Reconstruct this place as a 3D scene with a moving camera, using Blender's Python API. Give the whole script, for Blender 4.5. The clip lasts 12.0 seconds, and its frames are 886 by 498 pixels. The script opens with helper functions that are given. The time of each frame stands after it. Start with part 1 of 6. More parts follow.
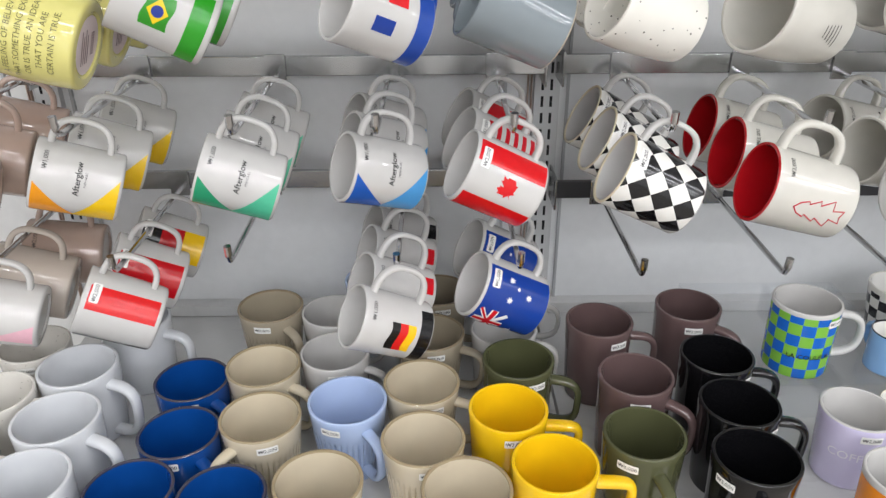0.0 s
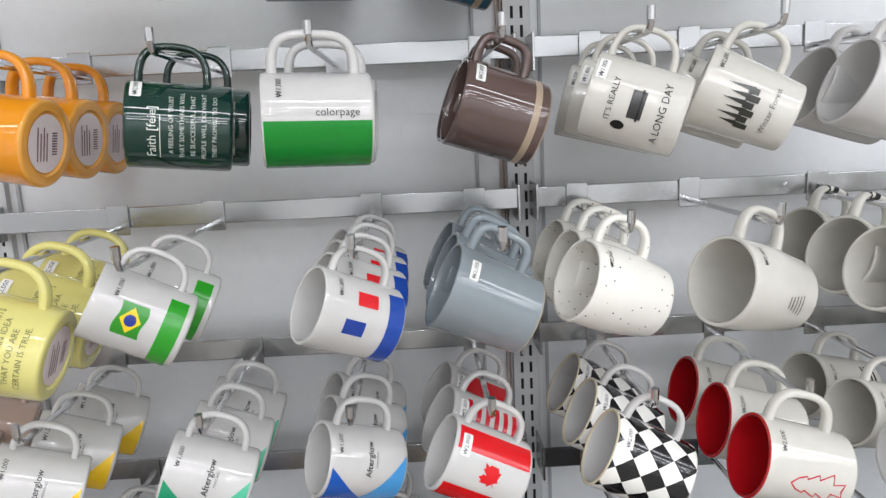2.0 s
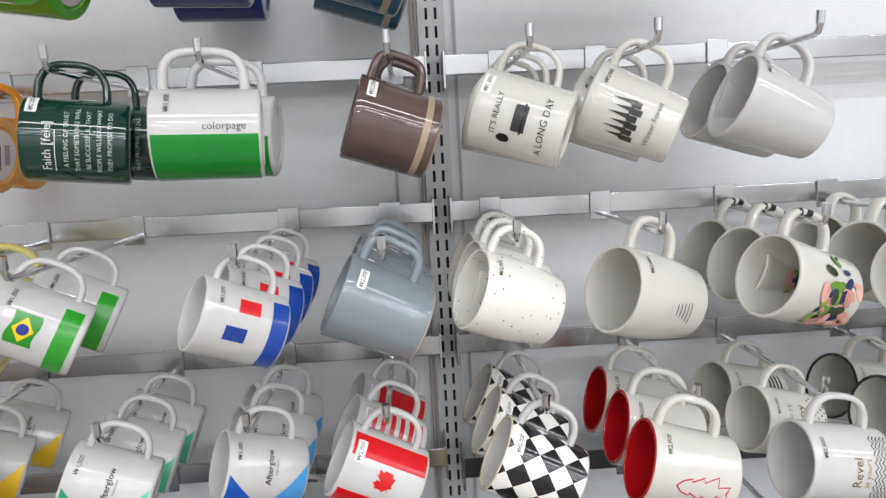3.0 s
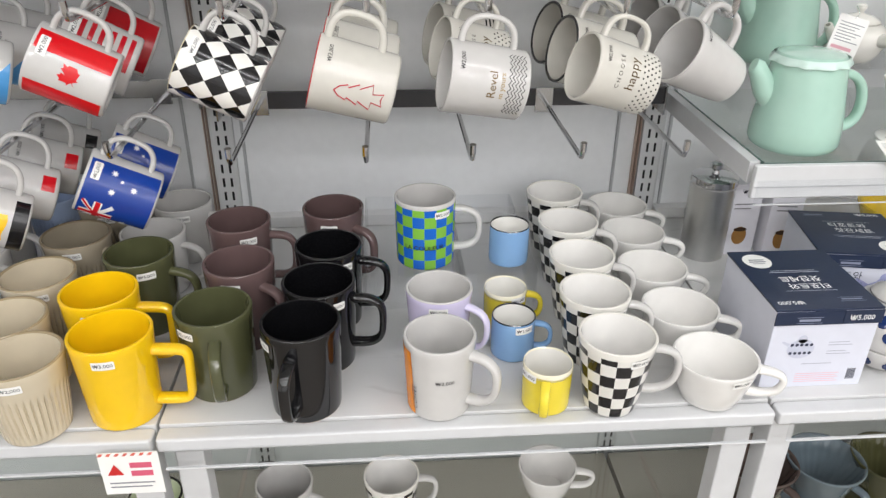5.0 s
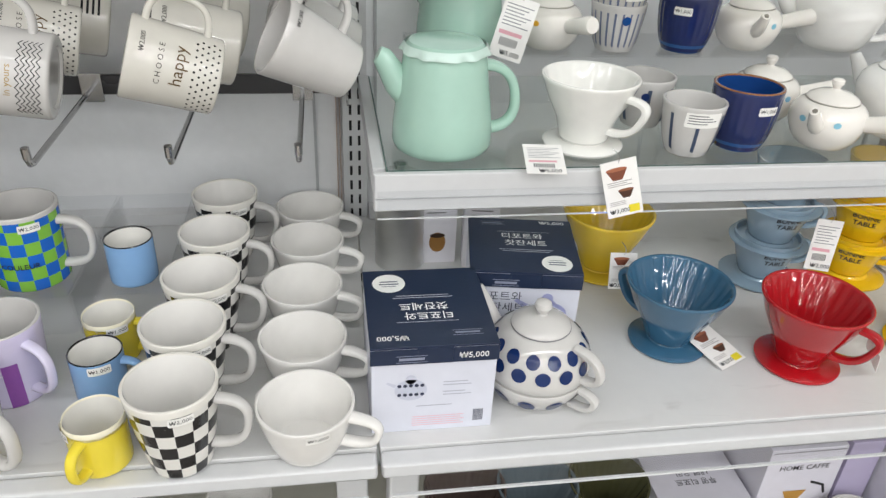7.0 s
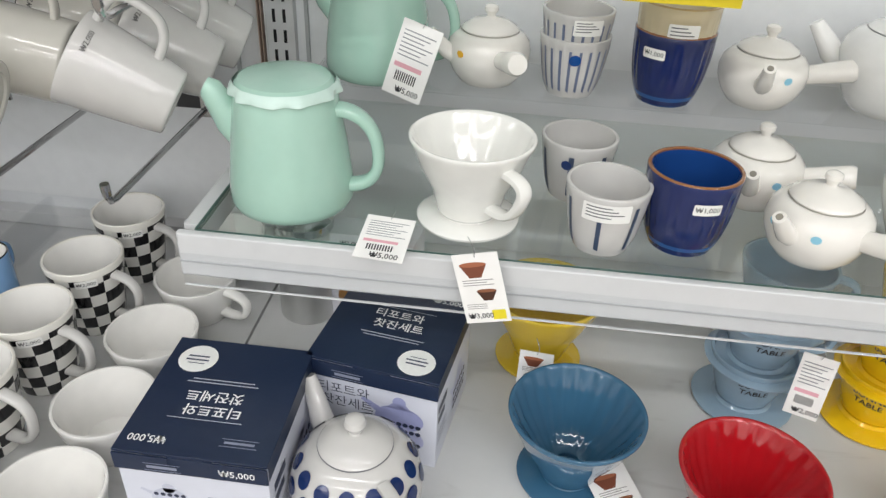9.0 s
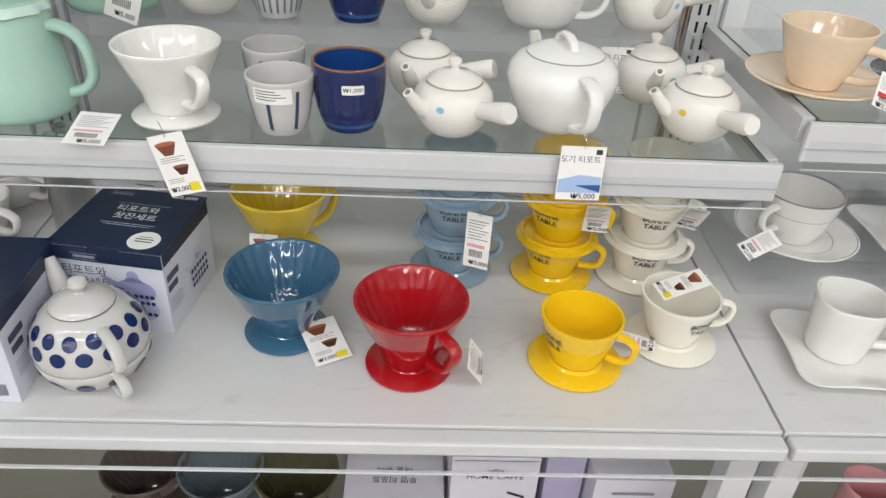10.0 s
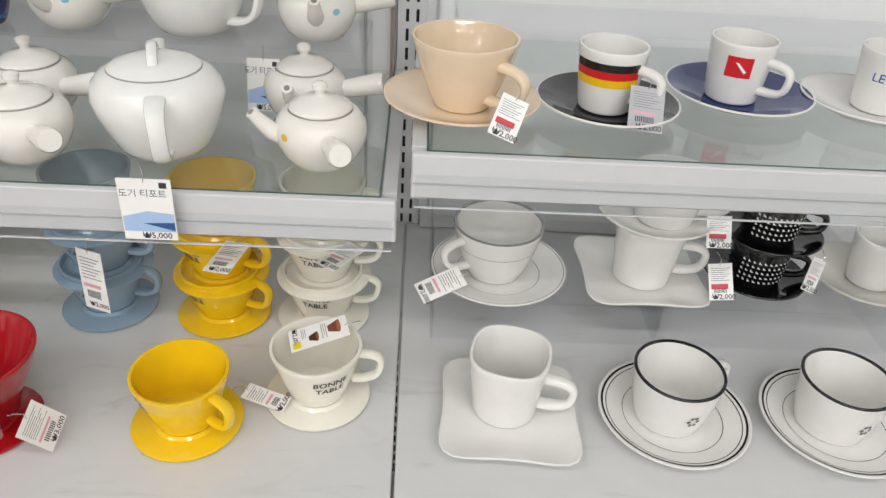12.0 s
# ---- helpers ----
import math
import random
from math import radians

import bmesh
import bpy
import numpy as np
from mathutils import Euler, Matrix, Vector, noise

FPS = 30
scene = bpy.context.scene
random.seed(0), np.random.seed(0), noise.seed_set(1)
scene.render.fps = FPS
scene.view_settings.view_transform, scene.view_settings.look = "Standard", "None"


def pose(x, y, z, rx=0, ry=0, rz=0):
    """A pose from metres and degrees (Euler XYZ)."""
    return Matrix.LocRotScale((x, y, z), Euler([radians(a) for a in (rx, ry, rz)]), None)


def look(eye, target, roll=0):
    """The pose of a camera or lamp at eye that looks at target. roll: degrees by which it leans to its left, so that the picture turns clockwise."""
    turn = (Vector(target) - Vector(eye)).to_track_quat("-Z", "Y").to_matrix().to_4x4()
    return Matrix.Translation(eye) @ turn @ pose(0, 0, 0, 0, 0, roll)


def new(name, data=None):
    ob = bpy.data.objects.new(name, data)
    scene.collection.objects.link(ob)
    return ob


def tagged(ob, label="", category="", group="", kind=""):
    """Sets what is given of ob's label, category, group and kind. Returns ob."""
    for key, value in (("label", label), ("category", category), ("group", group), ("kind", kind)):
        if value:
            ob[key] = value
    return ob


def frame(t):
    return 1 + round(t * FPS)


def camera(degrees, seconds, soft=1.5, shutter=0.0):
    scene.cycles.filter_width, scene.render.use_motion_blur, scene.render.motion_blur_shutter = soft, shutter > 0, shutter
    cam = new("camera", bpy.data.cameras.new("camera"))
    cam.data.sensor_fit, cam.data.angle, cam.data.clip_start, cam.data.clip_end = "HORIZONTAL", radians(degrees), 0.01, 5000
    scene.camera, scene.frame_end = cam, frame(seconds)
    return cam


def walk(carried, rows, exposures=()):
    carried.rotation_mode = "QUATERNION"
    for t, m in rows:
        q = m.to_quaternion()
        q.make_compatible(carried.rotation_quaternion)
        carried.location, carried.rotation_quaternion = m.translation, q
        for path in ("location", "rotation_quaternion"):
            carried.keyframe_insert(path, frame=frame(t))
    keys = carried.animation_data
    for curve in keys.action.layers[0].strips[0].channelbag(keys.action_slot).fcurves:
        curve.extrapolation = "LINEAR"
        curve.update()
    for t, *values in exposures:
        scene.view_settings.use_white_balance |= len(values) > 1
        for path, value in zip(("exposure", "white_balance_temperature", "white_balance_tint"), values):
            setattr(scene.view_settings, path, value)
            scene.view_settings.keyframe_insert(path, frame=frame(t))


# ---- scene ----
cam = camera(61.3, 12.0, 1.4)
PATH = [
    (0, (0.021, 0.009, 1.512), (0.036, 1.793, 0.608), -0.3),
    (0.5, (0.018, 0.008, 1.507), (0.023, 1.772, 0.564), -0.6),
    (1, (0.005, 0.023, 1.503), (0.02, 1.816, 0.617), -1.5),
    (1.5, (0.006, 0.043, 1.529), (0.054, 1.942, 0.906), -2.7),
    (2, (0.039, 0.041, 1.565), (0.096, 2.012, 1.233), -2.7),
    (2.5, (0.085, 0.023, 1.57), (0.15, 2.011, 1.362), -3.0),
    (2.7, (0.108, 0.018, 1.564), (0.189, 2.004, 1.34), -3.0),
    (4.3, (0.304, -0.022, 1.471), (0.319, 1.855, 0.781), -1.7),
    (4.5, (0.339, -0.04, 1.458), (0.367, 1.801, 0.676), -0.8),
    (5, (0.456, -0.112, 1.436), (0.595, 1.646, 0.493), 0.6),
    (5.5, (0.586, -0.113, 1.435), (0.801, 1.614, 0.45), 1.5),
    (6, (0.753, -0.082, 1.432), (0.956, 1.636, 0.427), 2.6),
    (6.5, (0.848, -0.06, 1.429), (1.08, 1.648, 0.414), 3.1),
    (7, (0.871, 0.003, 1.429), (1.163, 1.702, 0.415), 2.9),
    (7.2, (0.875, 0.045, 1.425), (1.205, 1.761, 0.453), 2.9),
    (8.8, (1.147, 0.212, 1.439), (1.048, 1.913, 0.391), 4.2),
    (9, (1.207, 0.199, 1.447), (1.051, 1.87, 0.359), 2.7),
    (9.5, (1.312, 0.091, 1.433), (1.269, 1.771, 0.349), 3.2),
    (10, (1.438, 0.014, 1.44), (1.528, 1.684, 0.343), 3.4),
    (10.5, (1.577, 0.035, 1.447), (1.732, 1.7, 0.35), 3.5),
    (11, (1.75, 0.076, 1.446), (1.918, 1.745, 0.355), 4.2),
    (11.5, (1.823, 0.108, 1.439), (1.949, 1.776, 0.342), 4.1),
    (12, (1.857, 0.133, 1.437), (1.945, 1.798, 0.332), 3.9),
]
walk(cam, [(t, look(eye, target, roll)) for t, eye, target, roll in PATH],
     [(0, 0.07, 6380, 12), (1.0, 0.07, 6330, 12), (2.0, 0.05, 6220, 12), (2.7, 0.05, 6220, 12), (4.3, 0.04, 6550, 14), (5.0, 0.0, 6540, 12), (7.0, -0.20, 6530, 10), (9.0, -0.22, 6540, 10), (9.7, -0.31, 6560, 10), (12.0, -0.38, 6620, 11)])


# ---- light ----
world = bpy.data.worlds.new("store_world")
scene.world = world
world.use_nodes = True
world.node_tree.nodes["Background"].inputs[0].default_value = (0.9, 0.95, 1.0, 1)
world.node_tree.nodes["Background"].inputs[1].default_value = 0.05

LAMPS = [(-0.35, 11.5), (-1.25, 17.0), (-2.15, 22.0), (-3.60, 39.0)]
for lamp_y, power in LAMPS:
    for lamp_x, share in ((-1.25, 0.72), (0.75, 1.0), (2.75, 1.15)):
        lamp = bpy.data.lights.new("tube_light", "AREA")
        lamp.shape, lamp.size, lamp.size_y, lamp.energy = "RECTANGLE", 1.85, 0.09, power * share
        lamp.color = (0.975, 0.99, 1.0)
        ob = new("tube_light", lamp)
        ob.matrix_world = pose(lamp_x, lamp_y, 2.70)


# ---- materials ----
def nodes_of(name):
    m = bpy.data.materials.new(name)
    m.use_nodes = True
    t = m.node_tree
    return m, t, t.nodes["Principled BSDF"]


def rgb(h):
    """Linear colour from an sRGB hex string."""
    c = [int(h[i:i + 2], 16) / 255 for i in (0, 2, 4)]
    return tuple(v / 12.92 if v <= 0.04045 else ((v + 0.055) / 1.055) ** 2.4 for v in c)


def surface(name, col, rough=0.4, vary=0.06, scale=12.0, bump=0.02, bump_scale=180.0, metal=0.0, coat=0.0, fine=60.0, rough_vary=0.08):
    """A painted, glazed or metal surface with variation at two scales, slight relief and uneven gloss."""
    m, t, b = nodes_of(name)
    co = t.nodes.new("ShaderNodeTexCoord")
    n1, n2, n3 = [t.nodes.new("ShaderNodeTexNoise") for _ in range(3)]
    for n, s in ((n1, scale), (n2, fine), (n3, bump_scale)):
        n.inputs["Scale"].default_value = s
        n.inputs["Detail"].default_value = 3
        t.links.new(co.outputs["Object"], n.inputs["Vector"])
    add = t.nodes.new("ShaderNodeMath")
    add.operation = "ADD"
    t.links.new(n1.outputs[0], add.inputs[0])
    t.links.new(n2.outputs[0], add.inputs[1])
    ramp = t.nodes.new("ShaderNodeMapRange")
    ramp.inputs["From Min"].default_value, ramp.inputs["From Max"].default_value = 0.6, 1.4
    ramp.inputs["To Min"].default_value, ramp.inputs["To Max"].default_value = 1 - vary, 1 + vary * 0.4
    t.links.new(add.outputs[0], ramp.inputs["Value"])
    mul = t.nodes.new("ShaderNodeVectorMath")
    mul.operation = "SCALE"
    mul.inputs[0].default_value = col[:3]
    t.links.new(ramp.outputs[0], mul.inputs["Scale"])
    t.links.new(mul.outputs[0], b.inputs["Base Color"])
    rr = t.nodes.new("ShaderNodeMapRange")
    rr.inputs["To Min"].default_value, rr.inputs["To Max"].default_value = max(0.02, rough - rough_vary), rough + rough_vary
    t.links.new(n1.outputs[0], rr.inputs["Value"])
    t.links.new(rr.outputs[0], b.inputs["Roughness"])
    b.inputs["Metallic"].default_value = metal
    b.inputs["Coat Weight"].default_value = coat
    b.inputs["Coat Roughness"].default_value = 0.06
    if bump:
        bp = t.nodes.new("ShaderNodeBump")
        bp.inputs["Strength"].default_value, bp.inputs["Distance"].default_value = bump, 0.002
        t.links.new(n3.outputs[0], bp.inputs["Height"])
        t.links.new(bp.outputs[0], b.inputs["Normal"])
    return m


GLAZES = {}


def glaze(hexcol, rough=0.06):
    if (hexcol, rough) not in GLAZES:
        GLAZES[hexcol, rough] = surface("glaze_" + hexcol, rgb(hexcol), rough, 0.05, 18, 0.012, 90, coat=0.35, rough_vary=0.02)
    return GLAZES[hexcol, rough]


PRINTS = {}


def ink(hexcol, rough=0.25):
    if (hexcol, rough) not in PRINTS:
        PRINTS[hexcol, rough] = surface("print_" + hexcol, rgb(hexcol), rough, 0.06, 60, 0.0, rough_vary=0.05, fine=220)
    return PRINTS[hexcol, rough]


def speckled(name, base, spot, scale, size):
    m = surface(name, rgb(base), 0.16, 0.04, 20, 0.03, 90, coat=0.3)
    t = m.node_tree
    b = t.nodes["Principled BSDF"]
    co = t.nodes.new("ShaderNodeTexCoord")
    v = t.nodes.new("ShaderNodeTexVoronoi")
    v.inputs["Scale"].default_value = scale
    v.inputs["Randomness"].default_value = 1.0
    t.links.new(co.outputs["Object"], v.inputs["Vector"])
    lt = t.nodes.new("ShaderNodeMath")
    lt.operation = "LESS_THAN"
    lt.inputs[1].default_value = size
    t.links.new(v.outputs["Distance"], lt.inputs[0])
    mix = t.nodes.new("ShaderNodeMix")
    mix.data_type = "RGBA"
    old = b.inputs["Base Color"].links[0].from_socket
    t.links.new(lt.outputs[0], mix.inputs["Factor"])
    t.links.new(old, mix.inputs["A"])
    mix.inputs["B"].default_value = (*rgb(spot), 1)
    t.links.new(mix.outputs["Result"], b.inputs["Base Color"])
    return m


def checked(name, ca, cb, cell_u, cell_v, turn=0.0):
    """Two printed colours in squares laid over the body's unrolled surface."""
    m = surface(name, rgb(ca), 0.15, 0.04, 20, 0.03, 90, coat=0.3)
    t = m.node_tree
    b = t.nodes["Principled BSDF"]
    uv = t.nodes.new("ShaderNodeUVMap")
    mp = t.nodes.new("ShaderNodeMapping")
    mp.inputs["Rotation"].default_value = (0, 0, radians(turn))
    mp.inputs["Scale"].default_value = (1 / cell_u, 1 / cell_v, 1)
    if turn:
        mp.vector_type = "TEXTURE"
        mp.inputs["Scale"].default_value = (cell_u, cell_v, 1)
    mp.inputs["Location"].default_value = (0.0003, 0.0003, 0.31)
    ck = t.nodes.new("ShaderNodeTexChecker")
    ck.inputs["Scale"].default_value = 1.0
    t.links.new(uv.outputs[0], mp.inputs["Vector"])
    t.links.new(mp.outputs[0], ck.inputs["Vector"])
    mix = t.nodes.new("ShaderNodeMix")
    mix.data_type = "RGBA"
    old = b.inputs["Base Color"].links[0].from_socket
    t.links.new(ck.outputs["Fac"], mix.inputs["Factor"])
    t.links.new(old, mix.inputs["A"])
    mix.inputs["B"].default_value = (*rgb(cb), 1)
    t.links.new(mix.outputs["Result"], b.inputs["Base Color"])
    return m


def clear(name, tint, ior=1.45, rough=0.03, gloss=0.0):
    """A clear sheet: it lets light through with a slight tint and mirrors more at a slant."""
    m, t, b = nodes_of(name)
    t.nodes.remove(b)
    out = t.nodes["Material Output"]
    tr, gl, fr, mix = [t.nodes.new(k) for k in ("ShaderNodeBsdfTransparent", "ShaderNodeBsdfGlossy", "ShaderNodeLayerWeight", "ShaderNodeMixShader")]
    pw, ma = t.nodes.new("ShaderNodeMath"), t.nodes.new("ShaderNodeMath")
    pw.operation, ma.operation = "POWER", "MULTIPLY_ADD"
    pw.inputs[1].default_value = 4.5
    ma.inputs[1].default_value, ma.inputs[2].default_value = 0.7, ((ior - 1) / (ior + 1)) ** 2 + gloss
    tr.inputs["Color"].default_value = (*tint, 1)
    gl.inputs["Roughness"].default_value = rough
    fr.inputs["Blend"].default_value = 0.5
    t.links.new(fr.outputs["Facing"], pw.inputs[0])
    t.links.new(pw.outputs[0], ma.inputs[0])
    t.links.new(ma.outputs[0], mix.inputs[0])
    t.links.new(tr.outputs[0], mix.inputs[1])
    t.links.new(gl.outputs[0], mix.inputs[2])
    t.links.new(mix.outputs[0], out.inputs["Surface"])
    return m


WHITE = "cbc9c6"
M_PANEL = surface("painted_back_panel", (0.82, 0.83, 0.84), 0.34, 0.05, 2.0, 0.02, 240)
M_DECK = surface("white_laminate", (0.66, 0.66, 0.655), 0.32, 0.05, 4.0, 0.03, 300, fine=35)

def scuffed(m, tint, scale, low):
    """Faint grey rub marks over a surface."""
    t = m.node_tree
    b = t.nodes["Principled BSDF"]
    source = b.inputs["Base Color"].links[0].from_socket
    co, mp, n, r, mix = [t.nodes.new(k) for k in ("ShaderNodeTexCoord", "ShaderNodeMapping", "ShaderNodeTexNoise", "ShaderNodeMapRange", "ShaderNodeMix")]
    mp.inputs["Scale"].default_value = (1.0, 3.2, 1.0)
    mp.inputs["Rotation"].default_value = (0, 0, 0.5)
    n.inputs["Scale"].default_value, n.inputs["Detail"].default_value, n.inputs["Distortion"].default_value = scale, 8, 1.2
    r.inputs["From Min"].default_value, r.inputs["From Max"].default_value, r.inputs["To Max"].default_value = low, low + 0.16, 0.55
    mix.data_type = "RGBA"
    mix.inputs["B"].default_value = (*tint, 1)
    t.links.new(co.outputs["Object"], mp.inputs["Vector"])
    t.links.new(mp.outputs[0], n.inputs["Vector"])
    t.links.new(n.outputs[0], r.inputs["Value"])
    t.links.new(r.outputs[0], mix.inputs["Factor"])
    t.links.new(source, mix.inputs["A"])
    t.links.new(mix.outputs["Result"], b.inputs["Base Color"])
    return m


scuffed(M_DECK, (0.47, 0.46, 0.45), 9.0, 0.60)
M_STEEL = surface("white_powder_coat", (0.64, 0.645, 0.65), 0.38, 0.05, 8.0, 0.04, 500)
M_CHROME = surface("chrome", (0.62, 0.62, 0.63), 0.12, 0.05, 30, 0.01, 100, metal=1.0, rough_vary=0.06)
M_RAIL = surface("brushed_chrome_rail", (0.47, 0.475, 0.48), 0.22, 0.04, 15, 0.0, 300, metal=1.0, rough_vary=0.03)
M_DARKRAIL = surface("dark_rail", (0.06, 0.06, 0.065), 0.3, 0.1, 15, 0.02, 300, metal=0.4)
# near-black that paints the shade within the upright's slots
M_SLOT_SHADE = surface("slot_shade_black", (0.012, 0.012, 0.013), 0.8, 0.1)
M_COPPER = surface("brown_edge_trim", (0.50, 0.37, 0.30), 0.5, 0.1)
M_GREYTRIM = surface("grey_edge_trim", (0.45, 0.46, 0.47), 0.5, 0.1)
M_GLASS = clear("shelf_glass", (0.95, 0.98, 0.965), 1.5, 0.015, 0.05)
M_ACRYL = clear("clear_acrylic", (0.97, 0.975, 0.98), 1.4)
M_STRIP = clear("price_strip_plastic", (0.965, 0.97, 0.975), 1.4, 0.08)
M_PLINTH = surface("beige_plinth", (0.40, 0.355, 0.30), 0.4, 0.1, 3.0, 0.03, 80)
M_GLASSEDGE = surface("green_glass_edge", (0.09, 0.16, 0.14), 0.15, 0.1, 30, 0.0)
M_FLOOR = surface("beige_vinyl_floor", (0.25, 0.22, 0.185), 0.35, 0.12, 1.5, 0.03, 80)
M_WALL = surface("white_store_wall", (0.78, 0.78, 0.77), 0.6, 0.06, 1.0, 0.05, 60)
M_CEIL = surface("ceiling_tiles", (0.78, 0.78, 0.77), 0.8, 0.06, 2.0, 0.1, 200)
M_PAPER = surface("white_label_paper", rgb("f4f3ef"), 0.5, 0.04, 40, 0.02, 400)
M_TAPE = surface("silver_wire", (0.7, 0.7, 0.7), 0.25, 0.05, metal=1.0)
M_INK = ink("1a1a1c", 0.4)


# ---- mesh helpers ----
def part(name, bm, mats, parent=None, label="", sharp=35, kind=""):
    me = bpy.data.meshes.new(name)
    flats = None
    if bm.faces.layers.int.get("box"):
        # keep the broad faces of a box flat: each corner takes the normal of its largest face
        bm.normal_update()
        flats = [max(v.link_faces, key=lambda f: f.calc_area()).normal.copy() for v in bm.verts]
    bm.to_mesh(me)
    bm.free()
    for mt in mats if isinstance(mats, (list, tuple)) else [mats]:
        me.materials.append(mt)
    me.polygons.foreach_set("use_smooth", [True] * len(me.polygons))
    if flats:
        me.normals_split_custom_set_from_vertices(flats)
    else:
        me.set_sharp_from_angle(angle=radians(sharp))
    ob = new(name, me)
    if parent:
        ob.parent = parent
    if label:
        ob["label"] = label
    if kind:
        ob["kind"] = kind
    if me.materials[0] in (M_GLASS, M_ACRYL, M_STRIP):
        ob.visible_shadow = False
    return ob


def thing(name, label, category, m=None, group="", kind=""):
    ob = new(name)
    ob.empty_display_size = 0.03
    if m is not None:
        ob.matrix_world = m
    return tagged(ob, label, category, group, kind)


def box_bm(x0, x1, y0, y1, z0, z1, bevel=0.0, bm=None):
    bm = bm or bmesh.new()
    if bevel and not bm.faces.layers.int.get("box"):
        bm.faces.layers.int.new("box")
    vs = [bm.verts.new((x, y, z)) for x in (x0, x1) for y in (y0, y1) for z in (z0, z1)]
    fs = [bm.faces.new([vs[i] for i in f]) for f in ((0, 1, 3, 2), (4, 6, 7, 5), (0, 4, 5, 1), (2, 3, 7, 6), (0, 2, 6, 4), (1, 5, 7, 3))]
    if bevel:
        es = {e for f in fs for e in f.edges}
        bmesh.ops.bevel(bm, geom=list(es), offset=bevel, segments=2, affect="EDGES", profile=0.5)
    return bm


def lathe(prof, segs=44, wave=None):
    """Turn a profile of (r, z, material) about z. wave(angle, row) scales the radius. UV: unrolled metres."""
    bm = bmesh.new()
    uvl = bm.loops.layers.uv.new("UVMap")
    rmax = max(p[0] for p in prof)
    rows = []
    for i, p in enumerate(prof):
        if p[0] < 1e-6:
            rows.append([bm.verts.new((0, 0, p[1]))])
        else:
            row = []
            for k in range(segs):
                a = 2 * math.pi * k / segs
                r = p[0] * (wave(a, i) if wave else 1)
                row.append(bm.verts.new((r * math.cos(a), r * math.sin(a), p[1])))
            rows.append(row)
    for i in range(len(prof) - 1):
        a, b = rows[i], rows[i + 1]
        for k in range(segs):
            k2 = (k + 1) % segs
            if len(a) == 1 and len(b) == 1:
                continue
            if len(a) == 1:
                vs, uk = [a[0], b[k2], b[k]], [(k, i), (k + 1, i + 1), (k, i + 1)]
            elif len(b) == 1:
                vs, uk = [a[k], a[k2], b[0]], [(k, i), (k + 1, i), (k, i + 1)]
            else:
                vs, uk = [a[k], a[k2], b[k2], b[k]], [(k, i), (k + 1, i), (k + 1, i + 1), (k, i + 1)]
            f = bm.faces.new(vs)
            f.material_index = prof[i][2] if len(prof[i]) > 2 else 0
            for loop, (kk, ii) in zip(f.loops, uk):
                loop[uvl].uv = (2 * math.pi * rmax * kk / segs, prof[ii][1])
    return bm


def sweep(path, tn, wy, segs=12, taper=None, flat=0.75, bm=None, caps=True):
    """A bar with a rounded section along a path of points; tn: thickness in the path's plane, wy: width across it."""
    bm = bm or bmesh.new()
    pts = [Vector(p) for p in path]
    side = None
    rings = []
    for i, p in enumerate(pts):
        t = (pts[min(i + 1, len(pts) - 1)] - pts[max(i - 1, 0)]).normalized()
        if side is None:
            ref = Vector((0, 1, 0)) if abs(t.y) < 0.9 else Vector((1, 0, 0))
            side = (ref - t * ref.dot(t)).normalized()
        else:
            side = (side - t * side.dot(t)).normalized()
        n = t.cross(side)
        s = taper(i / (len(pts) - 1)) if taper else 1
        ring = []
        for k in range(segs):
            a = 2 * math.pi * k / segs
            c, d = math.cos(a), math.sin(a)
            c = math.copysign(abs(c) ** flat, c)
            d = math.copysign(abs(d) ** flat, d)
            ring.append(bm.verts.new(p + n * (c * tn / 2 * s) + side * (d * wy / 2 * s)))
        rings.append(ring)
    for a, b in zip(rings, rings[1:]):
        for k in range(segs):
            bm.faces.new([a[k], a[(k + 1) % segs], b[(k + 1) % segs], b[k]])
    if caps:
        bm.faces.new(list(reversed(rings[0])))
        bm.faces.new(rings[-1])
    return bm


def bow(spec):
    """Outer radius of a cup at a height."""
    rb, rt, h, p = spec["rb"], spec["rt"], spec["h"], spec.get("p", 1.0)
    belly = spec.get("belly", 0.0)

    def rf(z):
        s = min(max(z / h, 0), 1)
        return rb + (rt - rb) * s ** p + belly * math.sin(math.pi * s)
    return rf


